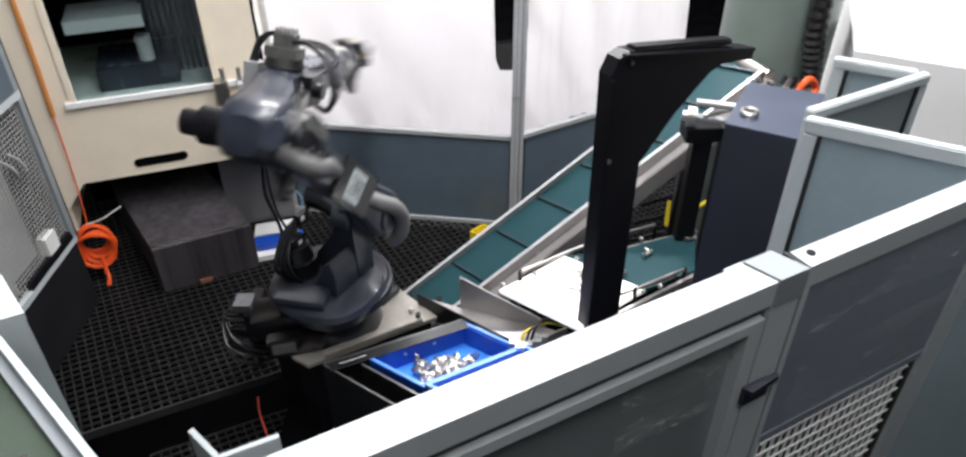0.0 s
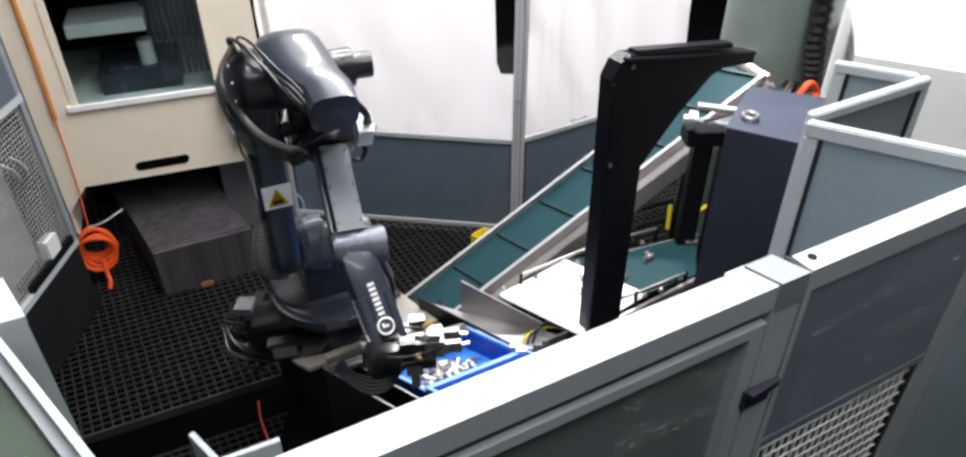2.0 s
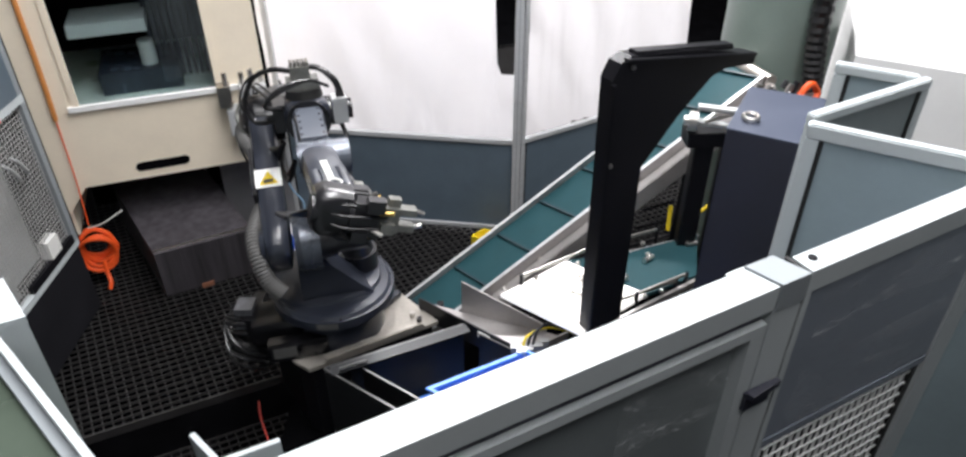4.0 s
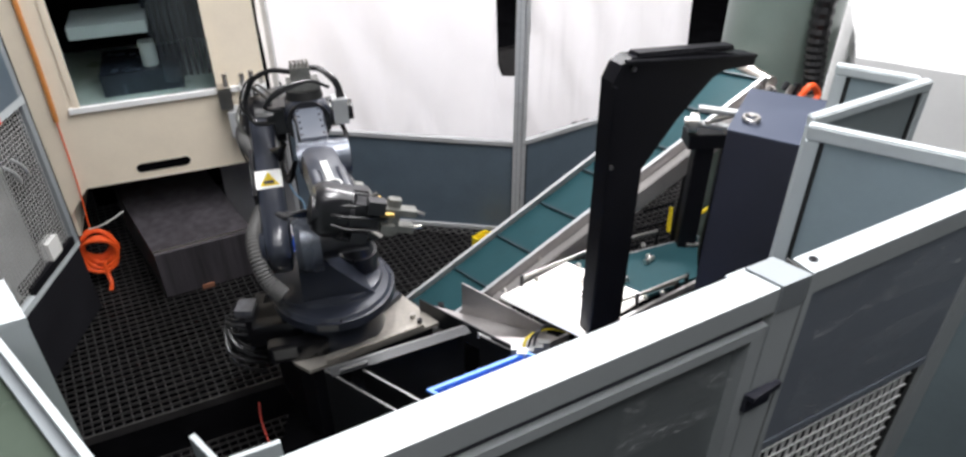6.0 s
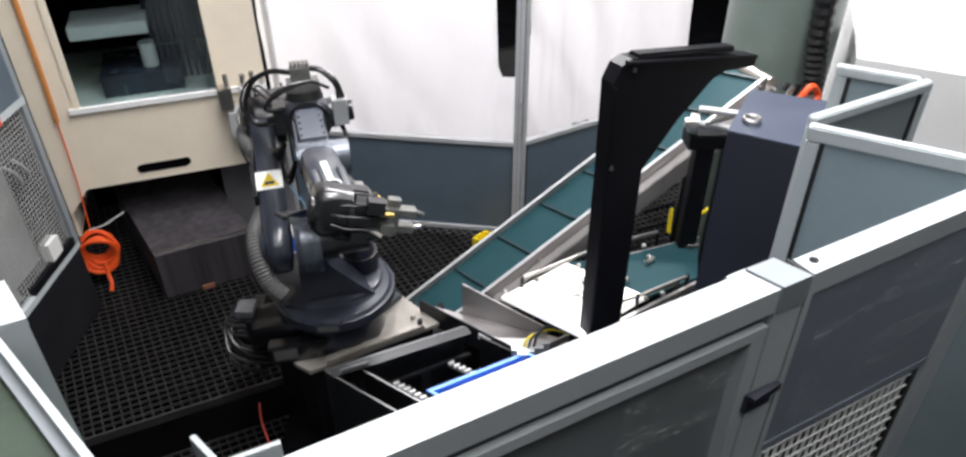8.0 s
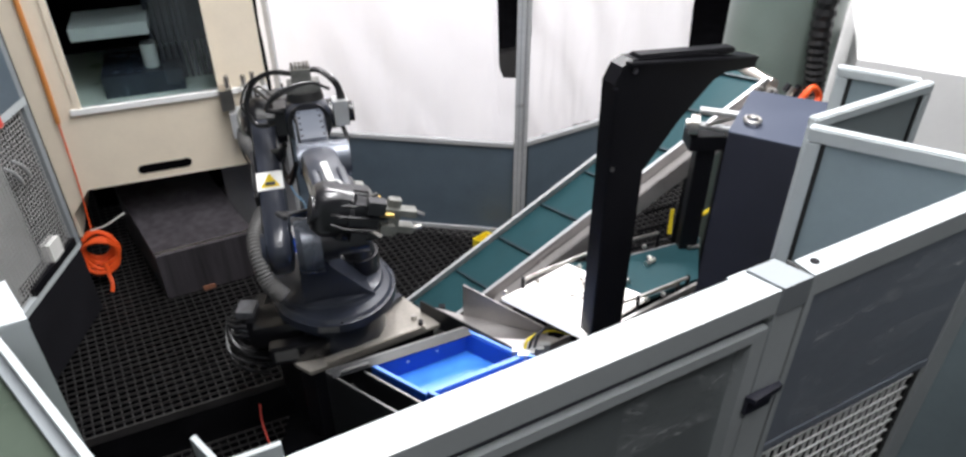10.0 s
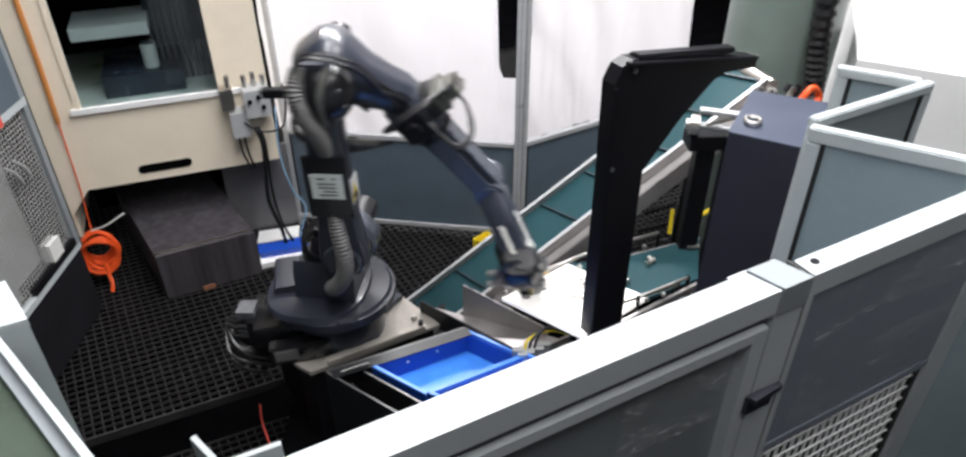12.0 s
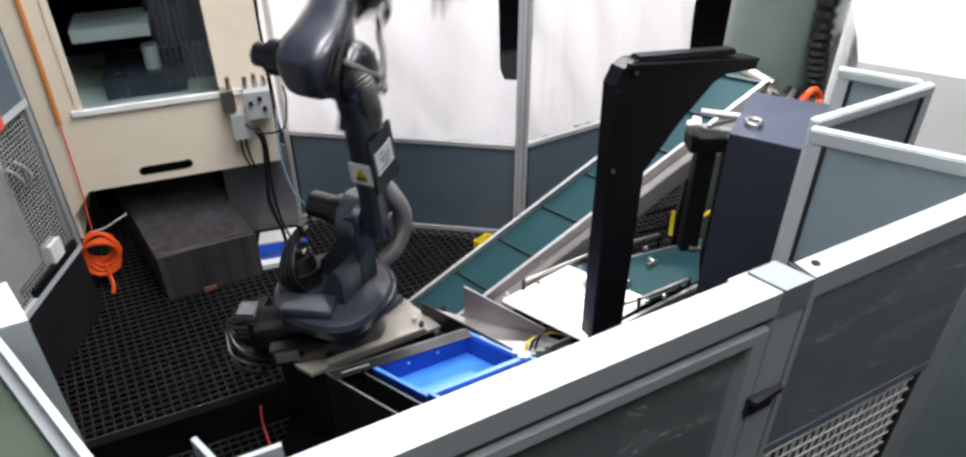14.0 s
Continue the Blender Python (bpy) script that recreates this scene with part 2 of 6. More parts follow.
def front_fence():
    t = thing("fence_door", "pale grey framed sliding fence door with a recessed grey panel and latch", "door", (*fpt(0, 0.03), 0))
    bm = B(); prism(bm, [fpt(-0.36, 0), fpt(0.755, 0), fpt(0.735, 0.067), fpt(-0.36, 0.067)], 1.944, 2.0); part("top_rail", bm, FRAME, t, bevel=0.005)
    bm = B(); fbox(bm, -0.36, 0.750, 0.016, 0.06, 1.912, 1.944); part("gasket", bm, NAVY, t, "black rubber gasket strip")
    bm = B(); fbox(bm, -0.36, 0.750, 0.001, 0.05, 1.886, 1.912); part("upper_bar", bm, FRAME, t, bevel=0.003)
    bm = B(); fbox(bm, 0.755, 0.8285, 0.000, 0.06, 0.02, 1.944); part("stile", bm, FRAME, t, bevel=0.003)
    bm = B(); fbox(bm, 0.715, 0.750, 0.001, 0.05, 0.02, 1.888); part("inner_stile", bm, FRAME, t, bevel=0.003)
    bm = B(); fbox(bm, -0.36, 0.715, 0.030, 0.040, 0.02, 1.888); part("panel", bm, PANEL_FRONT, t)
    la = part("latch", (lambda b: (fbox(b, 0.738, 0.806, -0.010, 0.0, 1.688, 1.735), b)[1])(B()), NAVY, t, "dark plastic latch", bevel=0.006)
    bm = B(); prism(bm, [fpt(0.735, -0.010), fpt(0.740, -0.024), fpt(0.812, -0.022), fpt(0.812, -0.010)], [1.728, 1.728, 1.735, 1.735], [1.742, 1.742, 1.752, 1.752]); part("lever", bm, NAVY, la, bevel=0.004)

    post = thing("fence_post", "pale grey square fence post with a plastic cap", "post", (*fpt(0.79, 0.033), 0))
    bm = B(); fbox(bm, 0.756, 0.826, 0.061, 0.125, 0.0, 1.94); part("tube", bm, FRAME, post, bevel=0.003)
    bm = B(); prism(bm, [fpt(0.757, -0.003), fpt(0.829, -0.003), fpt(0.806, 0.07), fpt(0.736, 0.07)], 1.94, 2.005); part("cap", bm, CAPGREY, post, "grey plastic cap", bevel=0.004)

    t = thing("fence_bay", "pale grey fence bay with a film-wrapped panel over wire mesh", "fence", (*fpt(1.1, 0.03), 0))
    rail = part("top_rail", (lambda b: (prism(b, [fpt(0.836, 0), fpt(2.2, 0), fpt(2.2, 0.05), fpt(0.8365, 0.05)], 1.95, 2.003), b)[1])(B()), FRAME, t, bevel=0.005)
    bm = B(); rod(bm, (*fpt(0.868, 0.03), 2.0025), (*fpt(0.868, 0.03), 2.005), 0.009); part("bolt_hole", bm, BLACK, rail)
    bm = B(); fbox(bm, 0.836, 0.852, 0.0, 0.05, 0.02, 1.95); part("stile", bm, FRAME, t, bevel=0.003)
    bm = B(); fbox(bm, 0.8287, 0.8355, 0.003, 0.06, 0.02, 1.999); part("seam_gasket", bm, INK, t)
    bm = B(); fbox(bm, 1.425, 1.50, 0.0, 0.05, 0.02, 1.95); part("stile", bm, FRAME, t, bevel=0.003)
    bm = B(); fbox(bm, 0.852, 1.425, 0.006, 0.03, 1.513, 1.95); part("panel", bm, PANEL_FILM, t, "slate panel under clear film", bevel=0.004)
    bm = B(); fbox(bm, 0.852, 1.425, 0.004, 0.045, 1.485, 1.508); part("middle_rail", bm, PANEL_FILM, t, bevel=0.003)
    bm = B(); fbox(bm, 1.405, 1.425, 0.012, 0.04, 0.02, 1.475); part("gasket", bm, INK, t)
    bm = B()
    for i in range(0, 21):
        a = 0.885 + i * 0.0265
        p = fpt(a, 0.02)
        beam(bm, (*p, 0.9), (*p, 1.475), 0.0065, 0.005)
    for j in range(14):
        z = 0.905 + j * 0.042
        beam(bm, (*fpt(0.885, 0.016), z), (*fpt(1.425, 0.016), z), 0.0045, 0.0045)
    tagged(part("wire_mesh", bm, MESH, t, "bright woven wire mesh"), kind="stuff")
    bm = B(); fbox(bm, 0.885, 1.425, 0.03, 0.036, 0.02, 1.0); part("kick_panel", bm, PANEL_FRONT, t)
    # added sheet, near-black in place of the shade seen through the mesh
    bm = B(); fbox(bm, 0.868, 1.425, 0.046, 0.05, 0.9, 1.478); part("mesh_shade_sheet", bm, PIT, t, "added near-black sheet for the shade behind the mesh")

    def film_plane(u, v, d):
        p = fpt(u, -0.004 - abs(d))
        return (*p, v)
    wrinkled_film("plastic_film", t, film_plane, (0.89, 1.43), (1.53, 1.945), CLEAR, 0.012, 3)
    wrinkled_film("film_scrap", bpy.data.objects["fence_door"], lambda u, v, d: (*fpt(u, 0.022 - abs(d)), v), (0.44, 0.714), (1.68, 1.86), CLEAR, 0.016, 8)


PANEL_FILM = material("slate_grey_panel", (0.235, 0.265, 0.31), 0.35, vary=0.1)
CLEAR = bpy.data.materials.new("clear_film")
CLEAR.use_nodes = True
_n = CLEAR.node_tree
_p = _n.nodes["Principled BSDF"]
_p.inputs["Roughness"].default_value, _p.inputs["Base Color"].default_value = 0.16, (0.9, 0.93, 0.95, 1)
_t = _n.nodes.new("ShaderNodeBsdfTransparent")
_m = _n.nodes.new("ShaderNodeMixShader")
_tc = _n.nodes.new("ShaderNodeTexCoord")
_mp = _n.nodes.new("ShaderNodeMapping")
_mp.inputs["Scale"].default_value, _mp.inputs["Rotation"].default_value = (3, 3, 14), (0.5, 0.6, 0.2)
_no = _n.nodes.new("ShaderNodeTexNoise")
_no.inputs["Scale"].default_value, _no.inputs["Detail"].default_value, _no.inputs["Distortion"].default_value = 1.0, 5, 1.5
_no2 = _n.nodes.new("ShaderNodeTexNoise")
_no2.inputs["Scale"].default_value, _no2.inputs["Detail"].default_value = 0.9, 2
_a1 = _n.nodes.new("ShaderNodeMath"); _a1.operation = "SUBTRACT"; _a1.inputs[1].default_value = 0.5
_a2 = _n.nodes.new("ShaderNodeMath"); _a2.operation = "ABSOLUTE"
# thin creases follow the contour of the noise, where the sheet is slack
_cr = _n.nodes.new("ShaderNodeMapRange")
_cr.inputs["From Min"].default_value, _cr.inputs["From Max"].default_value = 0.0, 0.012
_cr.inputs["To Min"].default_value, _cr.inputs["To Max"].default_value = 0.8, 0.07
_sl = _n.nodes.new("ShaderNodeMapRange")
_sl.inputs["From Min"].default_value, _sl.inputs["From Max"].default_value = 0.46, 0.66
_sl.inputs["To Min"].default_value, _sl.inputs["To Max"].default_value = 0.08, 1.0
_mu = _n.nodes.new("ShaderNodeMath"); _mu.operation = "MULTIPLY"
_n.links.new(_tc.outputs["Object"], _mp.inputs[0]); _n.links.new(_mp.outputs[0], _no.inputs["Vector"]); _n.links.new(_mp.outputs[0], _no2.inputs["Vector"])
_n.links.new(_no.outputs[0], _a1.inputs[0]); _n.links.new(_a1.outputs[0], _a2.inputs[0]); _n.links.new(_a2.outputs[0], _cr.inputs[0])
_n.links.new(_no2.outputs[0], _sl.inputs[0]); _n.links.new(_cr.outputs[0], _mu.inputs[0]); _n.links.new(_sl.outputs[0], _mu.inputs[1]); _n.links.new(_mu.outputs[0], _m.inputs[0])
_n.links.new(_t.outputs[0], _m.inputs[1]); _n.links.new(_p.outputs[0], _m.inputs[2])
_n.links.new(_m.outputs[0], _n.nodes["Material Output"].inputs[0])
front_fence()


def framed_bay(name, a, b, z0, z1, mat, label, rail=0.04, tube=0.03):
    """A fence bay from plan point a to b: rails, posts, gasket and panel."""
    a, b = Vector((*a, 0)), Vector((*b, 0))
    d = (b - a).normalized()
    t = thing(name, label, "fence", ((a + b) / 2)[:], group="fence bays")
    up = Vector((0, 0, 1))
    bm = B(); beam(bm, a + up * (z1 - rail / 2), b + up * (z1 - rail / 2), tube, rail); part("top_rail", bm, FRAME, t, bevel=0.004)
    bm = B(); beam(bm, a + up * (z0 + rail / 2), b + up * (z0 + rail / 2), tube, rail); part("bottom_rail", bm, FRAME, t, bevel=0.003)
    for p in ((a + d * tube * 0.6), (b - d * tube * 0.6)):
        bm = B(); beam(bm, p + up * (z0 + rail), p + up * (z1 - rail), tube * 1.1, tube, up=(d.y, -d.x, 0)); part("post", bm, FRAME, t, bevel=0.003)
    i0, i1 = a + d * tube * 1.15, b - d * tube * 1.15
    for p, q in ((i0, i0 + d * 0.012), (i1 - d * 0.012, i1)):
        bm = B(); beam(bm, (p + q) / 2 + up * (z0 + rail), (p + q) / 2 + up * (z1 - rail), 0.012, 0.022, up=(d.y, -d.x, 0)); part("gasket", bm, INK, t)
    bm = B(); beam(bm, i0 + up * (z0 + z1) / 2, i1 + up * (z0 + z1) / 2, 0.01, z1 - z0 - 2 * rail); part("panel", bm, mat, t)
    return t


# the side cell beyond the post
framed_bay("fence_bay", (0.815, 1.66), (1.62, 1.225), 0.0, 2.0, PANEL_PALE, "pale grey fence bay with a grey-green panel")
framed_bay("fence_bay", (0.835, 1.70), (1.245, 1.925), 0.0, 2.0, PANEL_FRONT, "pale grey fence bay with a slate grey panel", 0.03, 0.028)
framed_bay("fence_bay", (1.03, 2.035), (1.225, 1.935), 0.0, 2.0, PANEL_PALE, "narrow pale grey fence bay beside the dark cabinet", 0.03, 0.03)


def left_corner():
    t = thing("fence_corner", "pale grey corner post of the fence with a black slot", "post", (-0.84, 1.0, 0))
    bm = B(); prism(bm, [(-0.86, 0.90), (-0.775, 0.945), (-0.865, 1.045), (-0.96, 0.99)], 0, 1.985); post = part("tube", bm, FRAME, t, bevel=0.004)
    bm = B(); prism(bm, [(-0.862, 0.898), (-0.773, 0.945), (-0.865, 1.048), (-0.963, 0.99)], 1.985, 2.0); part("cap", bm, FRAME, t, bevel=0.003)
    bm = B(); prism(bm, [(-0.835, 0.912), (-0.823, 0.918), (-0.825, 0.921), (-0.837, 0.915)], 1.0, 1.94); part("slot", bm, BLACK, post)
    t = thing("fence_window", "pale framed fence window bay running from the corner post", "fence", (-0.7, 0.75, 0))
    o, e, w = Vector((-0.80, 0.905, 0)), Vector((0.73, -0.68, 0)), Vector((-0.68, -0.73, 0))
    for name, d0, d1, z0, z1, mat in (("top_rail", 0.0, 0.012, 1.965, 2.0, FRAME), ("inner_lip", 0.012, 0.03, 1.955, 1.985, CAPGREY),
                                      ("top_plate", 0.03, 0.105, 1.95, 1.975, SAGE_DARK), ("outer_rail", 0.105, 0.16, 1.955, 1.995, FRAME)):
        bm = B(); prism(bm, [(o + w * d0)[:2], (o + e * 0.53 + w * d0)[:2], (o + e * 0.53 + w * d1)[:2], (o + w * d1)[:2]], z0, z1)
        part(name, bm, mat, t, bevel=0.003)
    bm = B(); prism(bm, [(o + w * 0.03)[:2], (o + e * 0.53 + w * 0.03)[:2], (o + e * 0.53 + w * 0.05)[:2], (o + w * 0.05)[:2]], 0, 1.95); part("panel", bm, SAGE_DARK, t)
    p = o + e * 0.285 + w * 0.07
    bm = B(); rod(bm, (p.x, p.y, 1.975), (p.x, p.y, 1.984), 0.008, seg=6); part("bolt", bm, STEEL, t)


SAGE_DARK = material("dull_sage_plate", (0.060, 0.078, 0.060), 0.3, vary=0.12)
PANEL_SAGE = material("sage_plate", (0.16, 0.20, 0.18), 0.35, vary=0.08)
left_corner()


def bracket():
    t = thing("rail_bracket", "white angled rail bracket rising inside the fence", "bracket", (-0.76, 1.55, 0.0))
    a, b, c = Vector((-0.95, 1.60, 0)), Vector((-0.83, 1.49, 0)), Vector((-0.655, 1.575, 0))
    for name, p, q in (("short_plate", a, b), ("long_plate", b, c)):
        bm = B(); beam(bm, p + Vector((0, 0, 0.45)), q + Vector((0, 0, 0.45)), 0.02, 0.9); part(name, bm, FRAME, t, bevel=0.002)


bracket()

# ---- the machine tool ----
M0, MU, MN = (-1.85, 3.70), (0.940, 0.340), (0.340, -0.940)


def mpt(a, d=0.0):
    """Plan point a along the machine's front, d in front of it."""
    return (M0[0] + a * MU[0] + d * MN[0], M0[1] + a * MU[1] + d * MN[1])


def mbox(bm, a0, a1, d0, d1, z0, z1):
    prism(bm, [mpt(a0, d0), mpt(a1, d0), mpt(a1, d1), mpt(a0, d1)], z0, z1)


def machine():
    t = thing("machine_tool", "cream painted machine tool with a window above a dark chip duct", "machine", (*mpt(0.1, -0.4), 0))
    bm = B(); mbox(bm, -0.405, 0.664, 0, -0.03, 0.615, 1.09); apron = part("apron", bm, CREAM, t, bevel=0.004)
    bm = B(); prism(bm, [mpt(-0.56), mpt(-0.405), mpt(-0.405, -0.03), mpt(-0.56, -0.03)], [0.42, 0.615, 0.615, 0.42], 1.09); part("corner_apron", bm, CREAM, t)
    # slot with rounded ends, the shade inside it painted near-black
    bm = B()
    for a in (-0.095, 0.145):
        rod(bm, (*mpt(a, 0.003), 0.69 + a * 0.02), (*mpt(a, -0.02), 0.69 + a * 0.02), 0.026)
    mbox(bm, -0.095, 0.145, 0.003, -0.02, 0.664, 0.716); part("grip_slot", bm, PIT, apron, "dark oblong grip slot")
    bm = B(); mbox(bm, -0.56, -0.33, 0, -0.03, 1.09, 2.6); part("left_cover", bm, CREAM, t, bevel=0.003)
    bm = B(); mbox(bm, 0.43, 0.664, 0, -0.03, 1.09, 2.6); part("right_cover", bm, CREAM, t, bevel=0.003)
    bm = B(); mbox(bm, -0.33, 0.43, 0, -0.03, 1.95, 2.6); part("top_cover", bm, CREAM, t)
    bm = B(); mbox(bm, -0.355, 0.56, 0.02, 0, 1.076, 1.106); part("window_ledge", bm, WHITE, t, "bright window ledge", bevel=0.004)
    w = part("window_frame", (lambda b: ([mbox(b, *q) for q in ((-0.33, -0.30, 0.01, -0.02, 1.10, 1.95), (0.40, 0.43, 0.01, -0.02, 1.10, 1.95), (-0.30, 0.40, 0.01, -0.02, 1.92, 1.95))], b)[1])(B()), CREAM, t)
    bm = B(); mbox(bm, -0.30, 0.40, -0.012, -0.018, 1.10, 1.92); g = part("pane", bm, GLASS, w, "wet machine window glass"); g.visible_shadow = False
    bm = B(); mbox(bm, -0.56, -0.52, -0.03, -1.2, 0.3, 2.6); part("side_wall", bm, CREAM, t)
    bm = B(); mbox(bm, 0.62, 0.66, -0.03, -1.2, 0.6, 2.6); part("side_wall", bm, CREAM, t)
    # near-black back wall puts the interior's shade into its colour
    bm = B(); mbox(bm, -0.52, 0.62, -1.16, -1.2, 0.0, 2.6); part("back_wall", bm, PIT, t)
    bm = B(); mbox(bm, -0.52, 0.62, -0.03, -1.16, 2.56, 2.6); part("roof", bm, CREAM, t)
    bm = B(); mbox(bm, -0.52, 0.62, -0.10, -1.16, 0.95, 0.99); part("work_floor", bm, MACH_FLOOR, t, "wet grey machine interior floor")
    bm = B(); mbox(bm, -0.22, 0.22, -0.35, -0.75, 0.99, 1.12); part("fixture_table", bm, MACH_IN, t)
    bm = B(); rod(bm, (*mpt(0.06, -0.45), 1.12), (*mpt(0.06, -0.45), 1.26), 0.045); part("spindle", bm, ALU, t)
    bm = B()
    for i in range(9):
        mbox(bm, 0.08 + i * 0.035, 0.10 + i * 0.035, -0.5, -0.54, 1.0, 1.7)
    part("way_cover", bm, NAVY, t)
    bm = B(); mbox(bm, -0.3, 0.1, -0.3, -0.6, 1.36, 1.43); part("tool_arm", bm, ALU, t)
    # stepped underside and legs, near-black to paint the shade beneath
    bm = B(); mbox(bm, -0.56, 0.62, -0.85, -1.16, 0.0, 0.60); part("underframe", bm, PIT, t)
    # amber tube and drop cable on the left cover
    bm = B(); hose(bm, [(*mpt(-0.42, 0.014), 2.2), (*mpt(-0.42, 0.014), 1.4), (*mpt(-0.428, 0.014), 1.045)], 0.013); part("coolant_tube", bm, TUBE_ORANGE, t, "amber plastic tube")


MACH_FLOOR = material("wet_pale_machine_floor", (0.42, 0.46, 0.44), 0.3, vary=0.2, scale=5)
MACH_IN = material("machine_interior", (0.035, 0.042, 0.06), 0.25, 0.3, vary=0.4, scale=9, streak=(1, 1, 0.3))
machine()


def chip_duct():
    t = thing("chip_duct", "scratched dark steel chip duct resting on the grating", "duct", (-1.75, 3.8, 0))
    q = [(-1.837, 3.323), (-1.345, 3.57), (-1.86, 4.30), (-2.36, 4.05)]
    bm = B(); prism(bm, q, 0.016, 0.318); body = part("body", bm, DARKBOX, t, bevel=0.006)
    e = Vector((q[1][0] - q[0][0], q[1][1] - q[0][1], 0)).normalized()
    s = Vector((q[3][0] - q[0][0], q[3][1] - q[0][1], 0)).normalized()
    p0, p1 = Vector((*q[0], 0.322)) + s * 0.03, Vector((*q[1], 0.322)) + s * 0.03
    bm = B(); beam(bm, p0, p1, 0.012, 0.006); part("lid_seam", bm, STEEL, body)
    p = Vector((*q[0], 0.03)) + e * 0.2 + Vector((0.005, -0.01, 0))
    bm = B(); beam(bm, p, p + e * 0.07, 0.006, 0.03); part("rust_tag", bm, RUST, body)


RUST = material("rusty_tag", (0.28, 0.12, 0.07), 0.7)
chip_duct()


def valve_unit():
    t = thing("valve_unit", "grey pneumatic valve unit with hoses on the machine front", "valve", (*mpt(0.5, 0.05), 1.0))
    bm = B(); mbox(bm, 0.43, 0.53, 0.10, 0.0, 0.84, 0.99); part("lower_block", bm, ALU, t, bevel=0.004)
    bm = B(); mbox(bm, 0.52, 0.66, 0.12, 0.0, 0.96, 1.12); part("valve_block", bm, ALU, t, bevel=0.004)
    bm = B(); mbox(bm, 0.40, 0.47, 0.09, 0.0, 1.01, 1.13); part("bracket", bm, STEEL, t, bevel=0.003)
    for a, z in ((0.54, 1.14), (0.59, 1.15), (0.64, 1.13), (0.45, 1.15)):
        bm = B(); rod(bm, (*mpt(a, 0.05), z - 0.03), (*mpt(a, 0.05), z + 0.05), 0.014); part("fitting", bm, STEEL, t)
    for a, z in ((0.55, 1.06), (0.62, 1.02), (0.60, 1.08)):
        bm = B(); rod(bm, (*mpt(a, 0.12), z), (*mpt(a, 0.135), z), 0.013); part("knob", bm, BLACK, t)
    for pts, r in (([(*mpt(0.50, 0.10), 0.93), (*mpt(0.58, 0.14), 0.88), (*mpt(0.70, 0.16), 0.90), (*mpt(0.74, 0.14), 1.05), (*mpt(0.735, 0.12), 1.14)], 0.006),
                   ([(*mpt(0.455, 0.05), 0.85), (*mpt(0.46, 0.05), 0.72), (*mpt(0.49, 0.03), 0.60)], 0.006),
                   ([(*mpt(0.485, 0.05), 0.85), (*mpt(0.49, 0.05), 0.72), (*mpt(0.51, 0.03), 0.60)], 0.006),
                   ([(*mpt(0.55, 0.11), 0.90), (*mpt(0.575, 0.13), 0.8), (*mpt(0.56, 0.13), 0.6), (*mpt(0.55, 0.12), 0.4), (*mpt(0.59, 0.13), 0.2), (*mpt(0.61, 0.13), 0.02)], 0.011),
                   ([(*mpt(0.57, 0.11), 0.90), (*mpt(0.59, 0.13), 0.8), (*mpt(0.58, 0.13), 0.5), (*mpt(0.60, 0.12), 0.25), (*mpt(0.66, 0.13), 0.05)], 0.008)):
        bm = B(); hose(bm, pts, r); part("hose", bm, HOSE, t, smooth=True)
    bm = B(); hose(bm, [(*mpt(0.68, 0.1), 1.0), (*mpt(0.66, 0.12), 0.7), (*mpt(0.70, 0.12), 0.45), (*mpt(0.76, 0.1), 0.3), (*mpt(0.70, 0.12), 0.12), (*mpt(0.72, 0.12), 0.02)], 0.005)
    part("air_line", bm, PALEBLUE, t, "pale blue air line", smooth=True)


PALEBLUE = material("pale_blue_tube", (0.25, 0.45, 0.65), 0.35)
valve_unit()


def orange_cable():
    t = thing("cable_coil", "orange cable coiled on a hook with a long drop line", "cable", (*mpt(-0.44, 0.06), 0.26))
    c = Vector((*mpt(-0.44, 0.07), 0.275))
    e = Vector((MU[0], MU[1], 0))
    for k in range(6):
        r0 = 0.10 + 0.012 * (k % 3)
        pts = [c + e * (r0 * 0.8 * math.cos(a) + 0.006 * math.sin(3 * a + k)) + Vector((0, 0, r0 * 0.9 * math.sin(a) - 0.01 * k))
               + Vector((MN[0], MN[1], 0)) * (0.012 * k - 0.03 + 0.01 * math.sin(2 * a + k)) for a in [2 * math.pi * i / 12 + k for i in range(13)]]
        bm = B(); hose(bm, pts, 0.012, n=4); part("loop", bm, ORANGE, t, smooth=True)
    bm = B(); hose(bm, [(*mpt(-0.428, 0.014), 1.05), (*mpt(-0.435, 0.02), 0.7), (*mpt(-0.45, 0.05), 0.36)], 0.004); part("drop_line", bm, ORANGE, t)
    bm = B(); hose(bm, [c + Vector((0.02, -0.02, -0.1)), c + Vector((0.03, -0.04, -0.17)), c + Vector((0.05, -0.07, -0.22)), c + Vector((0.05, -0.10, -0.255))], 0.012); part("tail", bm, ORANGE, t, smooth=True)
    bm = B(); hose(bm, [c + Vector((0.0, -0.02, 0.13)), c + Vector((0.1, -0.03, 0.17)), c + Vector((0.22, 0.0, 0.24))], 0.004); part("tie", bm, LABEL, t)


orange_cable()


KICK = material("dull_black_sheet", (0.013, 0.013, 0.016), 0.6, vary=0.25, spec=0.2)
DOOR_SHEET = material("pale_grey_sheet", (0.52, 0.54, 0.53), 0.5, vary=0.12)


